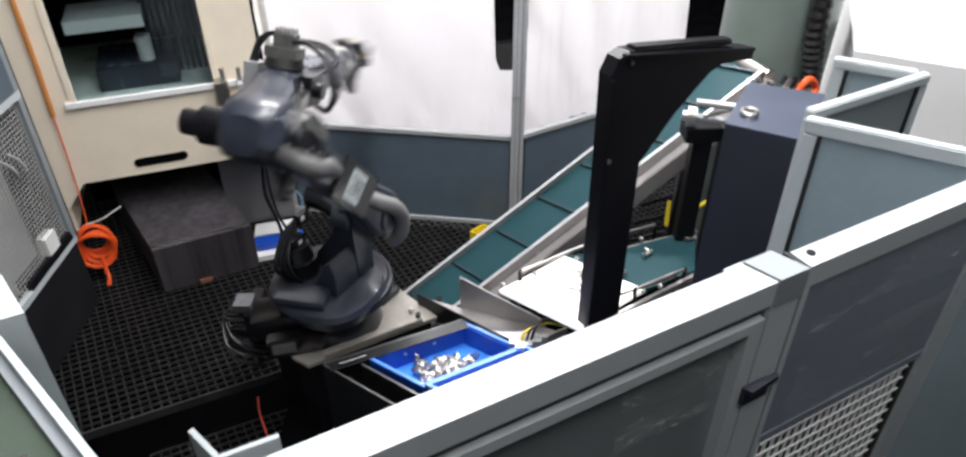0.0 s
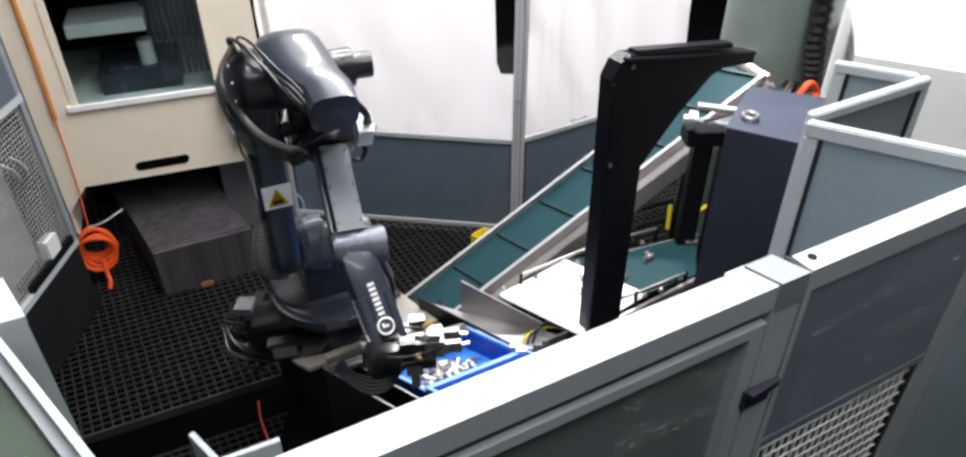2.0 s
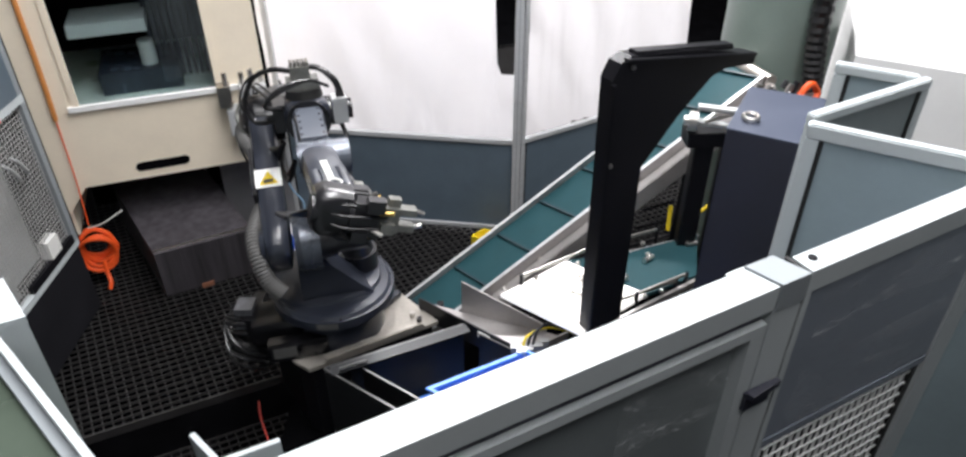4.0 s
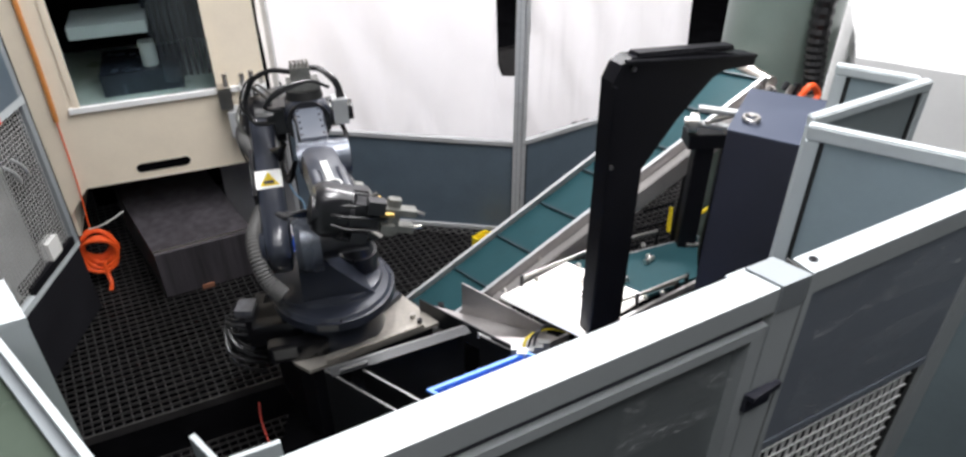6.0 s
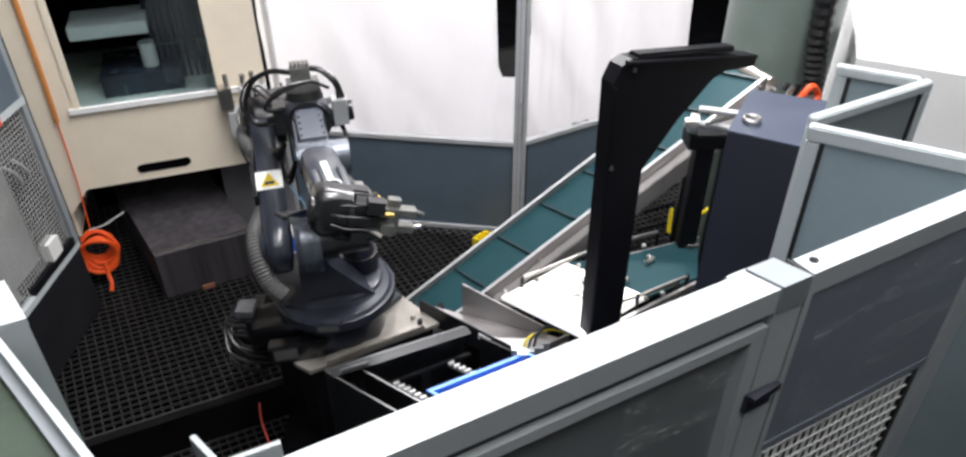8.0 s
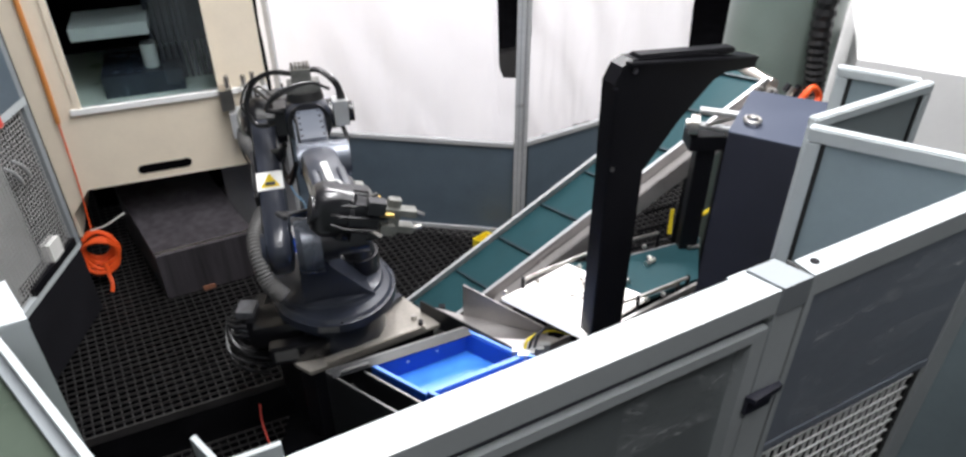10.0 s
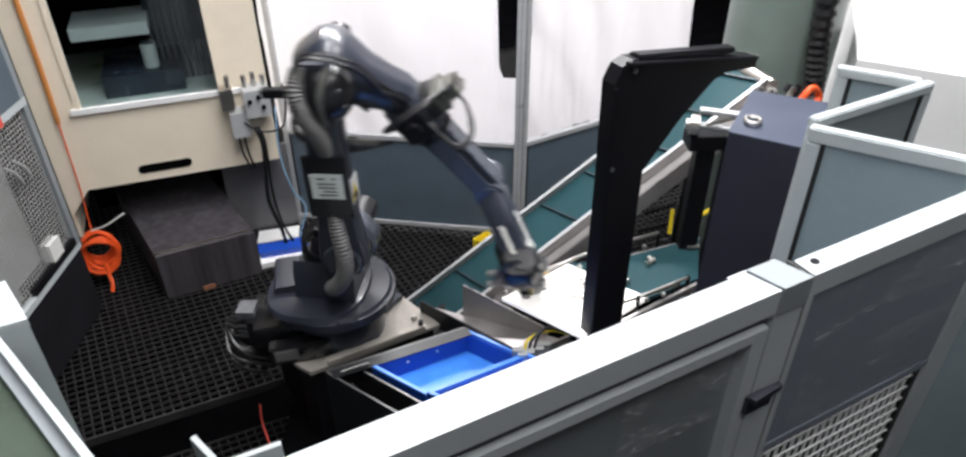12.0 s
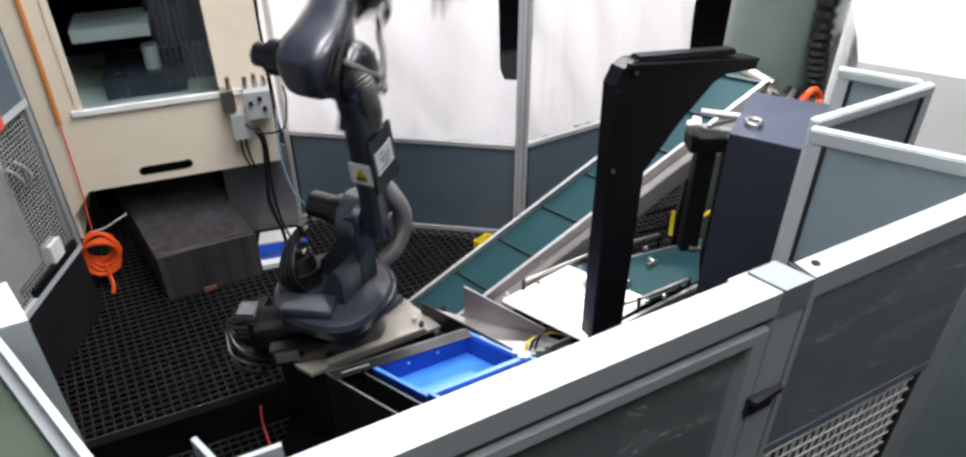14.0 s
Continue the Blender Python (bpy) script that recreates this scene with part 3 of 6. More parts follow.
def mesh_door():
    """Hinged mesh door on the left, standing along the cell."""
    t = thing("mesh_door", "grey framed guard door with wire mesh above a dark panel", "door", (-2.19, 2.8, 0))
    x, y0, y1 = -2.19, 1.3, 3.27
    def yb(name, a, b, z0, z1, mat, th=0.035, **k):
        bm = B(); prism(bm, [(x, a), (x, b), (x - th, b), (x - th, a)], z0, z1); return part(name, bm, mat, t, **k)
    yb("kick_panel", y0, y1 - 0.02, 0.016, 0.44, KICK, 0.02)
    yb("lower_rail", y0, y1, 0.44, 0.475, FRAME, bevel=0.004)
    yb("middle_rail", y0, y1, 1.29, 1.33, FRAME, bevel=0.004)
    yb("stile", y1 - 0.035, y1, 0.475, 1.29, CAPGREY, bevel=0.003)
    yb("stile", y1 - 0.035, y1, 1.33, 2.4, CAPGREY, bevel=0.003)
    yb("gasket", y1, y1 + 0.012, 0.44, 2.4, INK, 0.03)
    yb("upper_panel", y0, y1 - 0.035, 1.33, 2.4, PANEL, 0.015)
    yb("sill", 2.8, y1 - 0.035, 0.475, 0.52, BLACK, 0.08)
    bm = B()
    for i in range(84):
        a = 1.3 + i * 0.0235
        beam(bm, (x - 0.02, a, 0.475), (x - 0.02, a, 1.29), 0.0032, 0.0032)
    for j in range(34):
        z = 0.49 + j * 0.0235
        beam(bm, (x - 0.024, y0, z), (x - 0.024, y1 - 0.03, z), 0.0032, 0.0032)
    tagged(part("wire_mesh", bm, MESH_DIM, t, "grey square wire mesh"), kind="stuff")
    bm = B(); prism(bm, [(x - 0.5, y0), (x - 0.5, 3.6), (x - 0.52, 3.6), (x - 0.52, y0)], 0, 2.4); part("back_sheet", bm, DOOR_SHEET, t)
    for dy in (0, 0.07):
        bm = B(); hose(bm, [(x + 0.005, 2.93 + dy, 1.13), (x + 0.03, 2.95 + dy, 1.09), (x + 0.03, 2.98 + dy, 1.02), (x + 0.005, 3.0 + dy, 1.05)], 0.009); part("hook", bm, WIRE, t)
    # thin red strip paints the red light on the middle rail
    bm = B(); prism(bm, [(x + 0.002, 2.6), (x + 0.002, 3.05), (x + 0.001, 3.05), (x + 0.001, 2.6)], 1.285, 1.345); part("red_light_strip", bm, RED, t, "red light painted on the rail")
    yb("label_box", 3.02, 3.12, 0.52, 0.62, LABEL, 0.05)


mesh_door()

# ---- the back of the cell ----


def back_bays():
    for a, b, za, label in (((-1.235, 4.13), (0.185, 3.935), 0.70, "aluminium framed bay with a wide slate blue panel"),
                            ((0.235, 3.945), (0.83, 4.30), 0.70, "aluminium framed bay with a slate blue panel at an angle")):
        va, vb = Vector((*a, 0)), Vector((*b, 0))
        d = (vb - va).normalized()
        t = thing("guard_bay", label, "fence", ((va + vb) / 2)[:], group="guard bays")
        up = Vector((0, 0, 1))
        bm = B(); beam(bm, va + up * 0.70, vb + up * 0.70, 0.035, 0.03); part("top_rail", bm, ALU, t, bevel=0.003)
        bm = B(); beam(bm, va + up * 0.075, vb + up * 0.075, 0.035, 0.03); part("bottom_rail", bm, ALU, t, bevel=0.003)
        bm = B(); beam(bm, va + up * 0.3875, vb + up * 0.3875, 0.012, 0.595); part("panel", bm, PANEL, t)
        bm = B(); beam(bm, va + d * 0.012, va + d * 0.012 + up * 2.3, 0.03, 0.03, up=(d.y, -d.x, 0)); part("post", bm, ALU, t, bevel=0.003)
        bm = B(); beam(bm, va + d * 0.035 + up * 0.09, va + d * 0.035 + up * 0.685, 0.012, 0.02, up=(d.y, -d.x, 0)); part("gasket", bm, INK, t)
    t = thing("guard_post", "slotted aluminium guard post with paired bolts", "post", (0.21, 3.93, 0))
    bm = B(); prism(bm, [(0.186, 3.90), (0.232, 3.90), (0.232, 3.95), (0.186, 3.95)], 0.0, 2.3); post = part("profile", bm, ALU, t, bevel=0.003)
    bm = B(); prism(bm, [(0.207, 3.897), (0.211, 3.897), (0.211, 3.9), (0.207, 3.9)], 0.0, 2.3); part("slot", bm, CAPGREY, post)
    for z in (0.17, 0.78, 0.98):
        for x in (0.195, 0.223):
            bm = B(); rod(bm, (x, 3.893, z), (x, 3.901, z), 0.005, seg=8); part("bolt", bm, STEEL, post)


back_bays()


def film_sheet(a, b, z0, seed, label):
    """White film hung behind the guard, gathered and ragged at its lower edge."""
    a, b = Vector((*a, 0)), Vector((*b, 0))
    n, m = 60, 30
    d = (b - a).normalized()
    nn = Vector((d.y, -d.x, 0))
    bm = B()
    grid = []
    for i in range(n + 1):
        col = []
        for j in range(m + 1):
            u = i / n
            lo = z0 + 0.03 * noise.noise((u * 7, seed, 0)) + 0.02 * noise.noise((u * 19, seed, 3))
            hi = 2.5 if seed != 1 or u < 0.90 else max(1.10, 2.5 - (u - 0.90) * 40)
            z = lo + (hi - lo) * (j / m) ** 1.3
            f = 0.045 * noise.noise((u * 7 + z * 1.5, z * 1.1, seed)) + 0.014 * noise.noise((u * 26, z * 2.5, seed + 9)) * math.exp(-(z - z0) * 1.5)
            f += 0.012 * abs(math.sin(9 * u + 5 * z + seed)) ** 8
            col.append(bm.verts.new(a + d * (u * (b - a).length) + nn * f + Vector((0, 0, z))))
        grid.append(col)
    for i in range(n):
        for j in range(m):
            bm.faces.new((grid[i][j], grid[i + 1][j], grid[i + 1][j + 1], grid[i][j + 1]))
    ob = part("film_curtain", bm, FILM, None, smooth=True)
    tagged(ob, label, "curtain")


film_sheet((-1.28, 4.20), (0.19, 4.0), 0.665, 1, "white plastic film curtain hanging behind the blue guard")
film_sheet((0.26, 4.03), (1.35, 4.68), 0.685, 4, "narrow white plastic film curtain with a ragged lower edge")


def inclined_conveyor():
    t = thing("inclined_conveyor", "inclined cleated belt conveyor with steel side rails", "conveyor", (0.6, 3.1, 0))
    r0, r1 = Vector((-0.027, 2.74, 0.5)), Vector((1.357, 3.303, 1.4))
    s = r1 - r0
    r0 = r0 - s * 0.22
    d = s.normalized()
    n = Vector((-0.377, 0.926, 0))
    up = n.cross(d) * -1
    if up.z < 0:
        up = -up
    w = 0.30
    bm = B(); beam(bm, r0 + n * w / 2 - up * 0.03, r1 + n * w / 2 - up * 0.03, w, 0.02, up=up); belt = part("belt", bm, TEAL, t)
    L = (r1 - r0).length
    for k in range(8):
        p = r0 + d * (0.19 + k * 0.275) - up * 0.02
        if (p - r0).length < L:
            bm = B(); beam(bm, p + n * 0.012, p + n * (w - 0.012) - d * 0.09, 0.012, 0.03, up=up); part("cleat", bm, TEAL_DARK, belt)
    for off, h, mat in ((0.0, 0.085, STEEL_PALE), (w, 0.085, STEEL_PALE)):
        bm = B(); beam(bm, r0 + n * off - up * 0.03, r1 + n * off - up * 0.03, 0.006, h, up=up); part("side_rail", bm, mat, t)
        bm = B(); beam(bm, r0 + n * off + up * 0.0135, r1 + n * off + up * 0.0135, 0.018, 0.006, up=up); part("rail_edge", bm, ALU, t)
    bm = B(); beam(bm, r0 + d * 0.45 - n * 0.03 - up * 0.09, r1 - n * 0.03 - up * 0.09, 0.05, 0.10, up=up); part("drive_channel", bm, STEEL_PALE, t, "pinkish grey steel channel", bevel=0.004)
    for k in (0.35, 0.93):
        p = r0 + (r1 - r0) * k
        for off in (0.01, w):
            bm = B(); beam(bm, (p.x + n.x * off, p.y + n.y * off, 0), p + n * off - up * 0.08, 0.04, 0.04); part("leg", bm, BLACK, t)
    bm = B(); rod(bm, r1 - n * 0.02 - up * 0.03, r1 + n * (w + 0.02) - up * 0.03, 0.035); part("roller", bm, STEEL, t)
    for k, off in ((0.35, 0.3), (0.6, 0.302), (0.2, 0.302)):
        p = r0 + (r1 - r0) * k
        bm = B(); rod(bm, p - n * 0.002 - up * 0.04, p - n * 0.012 - up * 0.04, 0.01, seg=8); part("bolt", bm, STEEL, t)


STEEL_PALE = material("galvanised_sheet", (0.42, 0.40, 0.39), 0.4, 0.6, vary=0.15)
inclined_conveyor()


RACK_DARK = material("dark_sheet_steel", (0.022, 0.023, 0.026), 0.38, 0.3, vary=0.3)


def hopper():
    t = thing("feed_chute", "bare steel feed chute at the foot of the conveyor", "chute", (0.05, 2.6, 0))
    bm = B(); beam(bm, (-0.301, 2.721, 0.46), (0.166, 2.376, 0.46), 0.006, 0.12); part("side_plate", bm, RACK_DARK, t, "black side plate")
    bm = B(); prism(bm, [(-0.094, 2.666), (0.296, 2.526), (0.296 + 0.004, 2.526 + 0.006), (-0.094 + 0.004, 2.666 + 0.006)], 0.475, [0.661, 0.513, 0.513, 0.661]); part("side_plate", bm, STEEL_PALE, t)
    bm = B(); prism(bm, [(-0.266, 2.737), (-0.094, 2.666), (0.329, 2.514), (0.395, 2.469), (0.176, 2.398)], 0.47, 0.475); part("floor_plate", bm, STEEL_PALE, t)
    bm = B(); prism(bm, [(-0.02, 2.503), (0.035, 2.463), (0.04, 2.466), (-0.015, 2.506)], 0.47, 0.504); part("tag", bm, LABEL, t, "small white tag")
    for p in ((0.15, 2.42), (-0.2, 2.74)):
        bm = B(); beam(bm, (*p, 0), (*p, 0.47), 0.03, 0.03); part("leg", bm, BLACK, t)
    bm = B(); beam(bm, (0.224, 2.386, 0.49), (0.395, 2.489, 0.49), 0.008, 0.05); part("end_plate", bm, STEEL_PALE, t)


hopper()


def feed_table():
    t = thing("feed_table", "white feed plate with painted-in light, joined to a teal belt", "table", (0.55, 2.6, 0))
    bm = B(); prism(bm, [(0.085, 2.528), (0.413, 2.279), (0.734, 2.532), (0.40, 2.775)], 0.685, 0.70); plate = part("feed_plate", bm, GLOW_PLATE, t, "white plate with its light painted in", bevel=0.002)
    bm = B(); prism(bm, [(0.40, 2.782), (0.74, 2.535), (0.99, 2.67), (1.07, 2.99), (0.66, 2.825)], 0.68, 0.697); part("belt", bm, TEAL, t)
    for a, b in (((0.41, 2.268), (1.0, 2.66)), ((0.085, 2.54), (0.66, 2.84)), ((0.66, 2.84), (1.08, 3.0))):
        bm = B(); beam(bm, (*a, 0.672), (*b, 0.672), 0.016, 0.035); part("side_bar", bm, STEEL_PALE, t, bevel=0.002)
    for p in ((0.42, 2.3), (0.95, 2.68), (1.0, 2.93), (0.45, 2.74)):
        bm = B(); beam(bm, (*p, 0), (*p, 0.64), 0.035, 0.035); part("leg", bm, BLACK, t)
    for p in ((0.10, 2.55), (0.25, 2.63), (0.45, 2.735), (0.78, 2.89), (0.72, 2.50), (0.80, 2.535)):
        bm = B(); ball(bm, (*p, 0.715), 0.012); part("bolt", bm, STEEL, t, smooth=True)
    for a, b, z in (((0.62, 2.86), (0.86, 2.96), 0.75), ((0.58, 2.46), (0.88, 2.60), 0.72), ((0.68, 2.49), (0.93, 2.63), 0.735), ((0.18, 2.60), (0.60, 2.86), 0.75)):
        bm = B(); rod(bm, (*a, z), (*b, z), 0.008, seg=10); part("guide_rod", bm, STEEL, t, smooth=True)
        for p in (a, b):
            bm = B(); rod(bm, (*p, 0.66), (*p, z + 0.008), 0.009, seg=10); part("rod_post", bm, BLACK, t)


# emission stands in for the vision light falling on the white plate
GLOW_PLATE = bpy.data.materials.new("white_plate_painted_glow")
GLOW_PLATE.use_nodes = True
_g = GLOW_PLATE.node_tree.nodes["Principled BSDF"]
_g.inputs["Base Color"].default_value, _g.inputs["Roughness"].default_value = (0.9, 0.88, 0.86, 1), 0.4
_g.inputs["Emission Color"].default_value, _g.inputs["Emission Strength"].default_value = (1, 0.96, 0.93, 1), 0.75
feed_table()


def fitting(at, rz, rx=0, size=1.0):
    """A small bent metal pipe fitting."""
    t = thing("pipe_fitting", "small silvery cast metal pipe fitting", "fitting", group="metal pipe fittings")
    s = size
    bm = B(); rod(bm, (-0.022 * s, 0, 0), (0.022 * s, 0, 0), 0.0085 * s, seg=10); body = part("run", bm, CAST, t, smooth=True, local=True)
    bm = B(); rod(bm, (0.012 * s, 0, 0), (0.016 * s, 0.024 * s, 0), 0.0085 * s, seg=10); part("branch", bm, CAST, t, smooth=True, local=True)
    bm = B(); rod(bm, (-0.025 * s, 0, 0), (-0.019 * s, 0, 0), 0.0115 * s, seg=8); part("collar", bm, CAST, t, smooth=True, local=True)
    t.matrix_basis = pose(*at, rx, 0, rz)
    return t


CAST = material("bright_cast_metal", (0.62, 0.60, 0.57), 0.28, 0.9, vary=0.2, scale=40)
FIT = fitting((0.79, 2.78, 0.71), 40, size=1.25)
copy_thing(FIT, pose(0.655, 2.66, 0.71, 0, 0, 100))
copy_thing(FIT, pose(1.02, 2.90, 0.71, 0, 0, 10))
copy_thing(FIT, pose(0.42, 2.53, 0.712, 0, 0, -20))
copy_thing(FIT, pose(0.46, 2.62, 0.712, 0, 0, 60))


def vision_post():
    t = thing("vision_post", "black sheet steel vision post with a gusseted overhanging arm", "stand", (0.50, 2.36, 0))
    d = Vector((0.829, 0.559, 0))
    n = Vector((0.559, -0.829, 0))
    o = Vector((0.503, 2.36, 0))
    bm = B()
    for prof in ([(-0.088, 0.0), (0.088, 0.0), (0.088, 1.44), (-0.095, 1.44)],
                 [(-0.095, 1.44), (0.088, 1.44), (0.245, 1.605), (0.30, 1.85), (-0.03, 1.90), (-0.075, 1.885), (-0.105, 1.83)],
                 [(0.245, 1.605), (0.40, 1.725), (0.46, 1.74), (0.30, 1.85)],
                 [(0.46, 1.74), (0.63, 1.72), (0.635, 1.76), (0.30, 1.85)]):
        near = [bm.verts.new(o + d * a + Vector((0, 0, z)) + n * 0.03) for a, z in prof]
        far = [bm.verts.new(o + d * a + Vector((0, 0, z)) - n * 0.03) for a, z in prof]
        bm.faces.new(near), bm.faces.new(far[::-1])
        for i in range(len(prof)):
            j = (i + 1) % len(prof)
            bm.faces.new((near[j], near[i], far[i], far[j]))
    body = part("column_arm", bm, BLACK, t)
    bm = B()
    for (a0, z0), (a1, z1) in (((-0.088, 0.1), (-0.102, 1.82)), ((-0.06, 1.895), (0.62, 1.765))):
        beam(bm, o + d * a0 + n * 0.035 + Vector((0, 0, z0)), o + d * a1 + n * 0.035 + Vector((0, 0, z1)), 0.012, 0.025, up=n)
    part("edge_flange", bm, BLACK, body, bevel=0.003)
    bm = B(); beam(bm, o + d * 0.0 + Vector((0, 0, 1.897)), o + d * 0.50 + Vector((0, 0, 1.815)), 0.05, 0.02); part("cable_cover", bm, BLACK, body, bevel=0.005)
    for a, z in ((-0.02, 1.86), (-0.075, 1.5)):
        p = o + d * a + n * 0.03 + Vector((0, 0, z))
        bm = B(); rod(bm, p, p + n * 0.008, 0.009, seg=8); part("screw", bm, STEEL, body)


vision_post()


def dark_cabinet():
    t = thing("dark_cabinet", "tall dark navy sheet metal cabinet beside the feed table", "cabinet", (0.93, 2.05, 0))
    q = [(0.742, 2.006), (0.926, 1.91), (1.135, 2.20), (0.90, 2.30)]
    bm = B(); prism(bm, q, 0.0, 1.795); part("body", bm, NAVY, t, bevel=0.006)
    # top coloured lighter than the navy sides
    bm = B(); prism(bm, [(0.741, 2.008), (0.927, 1.908), (1.136, 2.20), (0.90, 2.303)], 1.795, 1.80); part("top", bm, BLUEGREY, t, "lighter blue-grey top")
    c = Vector((0.828, 2.06, 1.80))
    bm = B()
    pts = [c + Vector((0.022 * math.cos(a), 0.022 * math.sin(a), 0.012)) for a in [2 * math.pi * i / 16 for i in range(17)]]
    hose(bm, pts, 0.007, n=2); part("bearing_ring", bm, STEEL, t, "polished steel bearing ring", smooth=True)


BLUEGREY = material("lighter_blue_grey", (0.058, 0.068, 0.098), 0.35, vary=0.08)
dark_cabinet()


def elevator_head():
    t = thing("cylinder_column", "black steel column carrying pneumatic cylinders", "column", (1.0, 2.9, 0))
    bm = B(); beam(bm, (0.99, 2.93, 0), (0.99, 2.93, 1.27), 0.085, 0.07); part("column", bm, BLACK, t, bevel=0.004)
    bm = B(); beam(bm, (1.10, 2.96, 0), (1.10, 2.96, 1.27), 0.03, 0.03); part("thin_column", bm, BLACK, t)
    bm = B(); beam(bm, (0.90, 2.92, 1.285), (1.06, 2.93, 1.285), 0.11, 0.07); part("head_block", bm, BLACK, t, bevel=0.004)
    for dz in (0.02, 0.09):
        bm = B(); rod(bm, (0.93, 2.90, 1.345 + dz), (1.16, 2.83, 1.345 + dz), 0.016); part("cylinder", bm, WIRE, t, "bright pneumatic cylinder", smooth=True)
    bm = B(); rod(bm, (0.90, 2.90, 1.37), (0.935, 2.89, 1.37), 0.045); rod(bm, (0.88, 2.905, 1.37), (0.90, 2.90, 1.37), 0.022); part("gear_hub", bm, STEEL, t, smooth=True)
    bm = B(); rod(bm, (0.95, 2.83, 1.40), (1.50, 3.10, 1.40), 0.008); part("tie_rod", bm, STEEL, t)
    for k in range(9):
        p = Vector((1.18 + 0.03 * k, 3.02 + 0.014 * k, 1.40 + 0.03 * math.sin(k * 2.3)))
        bm = B(); rod(bm, p, p + Vector((0.02, 0.01, 0.035 + 0.02 * math.sin(k))), 0.014, seg=8); part("link", bm, STEEL if k % 2 else BLACK, t)
    for a, b in (((0.938, 3.05, 0.68), (0.945, 3.09, 0.80)), ((1.10, 3.10, 0.76), (1.16, 3.14, 0.775))):
        bm = B(); rod(bm, a, b, 0.010); part("yellow_rod", bm, YELLOW, t, "yellow painted rod")
    for k in range(6):
        z = 0.45 + 0.11 * k
        bm = B(); rod(bm, (0.74 + 0.02 * k, 3.08, z), (0.96, 3.12, z + 0.03), 0.008); part("stay", bm, BLACK, t)


elevator_head()


def drum():
    t = thing("storage_drum", "grey-green drum behind the conveyor head", "drum", (1.55, 3.75, 0))
    bm = B(); rod(bm, (1.55, 3.75, 0.0), (1.55, 3.75, 2.0), 0.28, seg=32); part("shell", bm, PANEL_SAGE, t, smooth=True)
    bm = B(); hose(bm, [(1.62, 3.40, 0.9), (1.63, 3.38, 1.15), (1.62, 3.39, 1.35), (1.60, 3.42, 1.6), (1.6, 3.44, 2.0)], 0.05, n=14, ripple=0.07, seg=12); part("flexible_hose", bm, HOSE, t, "black corrugated hose")
    bm = B(); hose(bm, [(1.45, 3.12, 1.38), (1.50, 3.14, 1.43), (1.55, 3.16, 1.38), (1.52, 3.12, 1.33)], 0.016); part("orange_plug", bm, ORANGE, t)


drum()


def yellow_box():
    t = thing("yellow_bin", "small yellow plastic bin on the grating", "bin", (0.0, 3.82, 0))
    q = [(-0.06, 3.80), (0.06, 3.72), (0.14, 3.80), (0.02, 3.88)]
    bm = B(); prism(bm, q, 0.016, 0.026); part("bottom", bm, YELLOW, t)
    for i in range(4):
        a, b = q[i], q[(i + 1) % 4]
        bm = B(); beam(bm, (*a, 0.066), (*b, 0.066), 0.008, 0.08); part("wall", bm, YELLOW, t)
    t = thing("blue_parts_box", "low blue and white box on the grating beside the duct", "box", (-1.22, 3.74, 0))
    q = [(-1.36, 3.61), (-1.06, 3.71), (-1.13, 3.85), (-1.42, 3.76)]
    bm = B(); prism(bm, q, 0.016, 0.05); part("tray", bm, WHITE, t, bevel=0.004)
    bm = B(); prism(bm, [(-1.375, 3.665), (-1.095, 3.755), (-1.13, 3.85), (-1.42, 3.76)], 0.05, 0.09); part("lid", bm, BLUE, t, "blue lid", bevel=0.004)


yellow_box()


def back_plates():
    t = thing("side_sheet", "grey sheet steel panel beside the machine", "panel", (-1.3, 4.0, 0))
    bm = B(); beam(bm, (-1.62, 3.98, 0.33), (-1.23, 4.10, 0.33), 0.012, 0.6); part("sheet", bm, PANEL_SHEET, t)
    bm = B(); prism(bm, [(-1.45, 3.86), (-1.2, 3.93), (-1.22, 4.06), (-1.47, 3.99)], 0.016, 0.03); part("foot_plate", bm, WHITE, t)


PANEL_SHEET = material("grey_sheet", (0.16, 0.16, 0.165), 0.45, 0.2, vary=0.15)
back_plates()


def far_hall():
    t = thing("far_machine", "white covered machine in the hall beyond the fence", "machine", (2.6, 4.2, -0.55))
    bm = B(); prism(bm, [(1.75, 3.3), (3.6, 2.4), (4.3, 4.0), (2.4, 5.0)], -0.55, 1.5); part("cover", bm, WHITE, t, bevel=0.02)
    bm = B(); prism(bm, [(1.70, 3.25), (3.6, 2.33), (3.62, 2.36), (1.72, 3.29)], 0.9, 0.93); part("ledge", bm, YELLOWISH, t)


YELLOWISH = material("pale_cream_edge", (0.6, 0.58, 0.48), 0.5)
far_hall()

# ---- crates, rack and lift ----
C1, C2 = Vector((0.415, 0.219, 0)), Vector((0.253, -0.167, 0))
CC = Vector((-0.49, 2.271, 0)) + (C1 + C2) / 2


def cpt(a, b):
    return (C1 * (a - 0.5) + C2 * (b - 0.5))[:2]


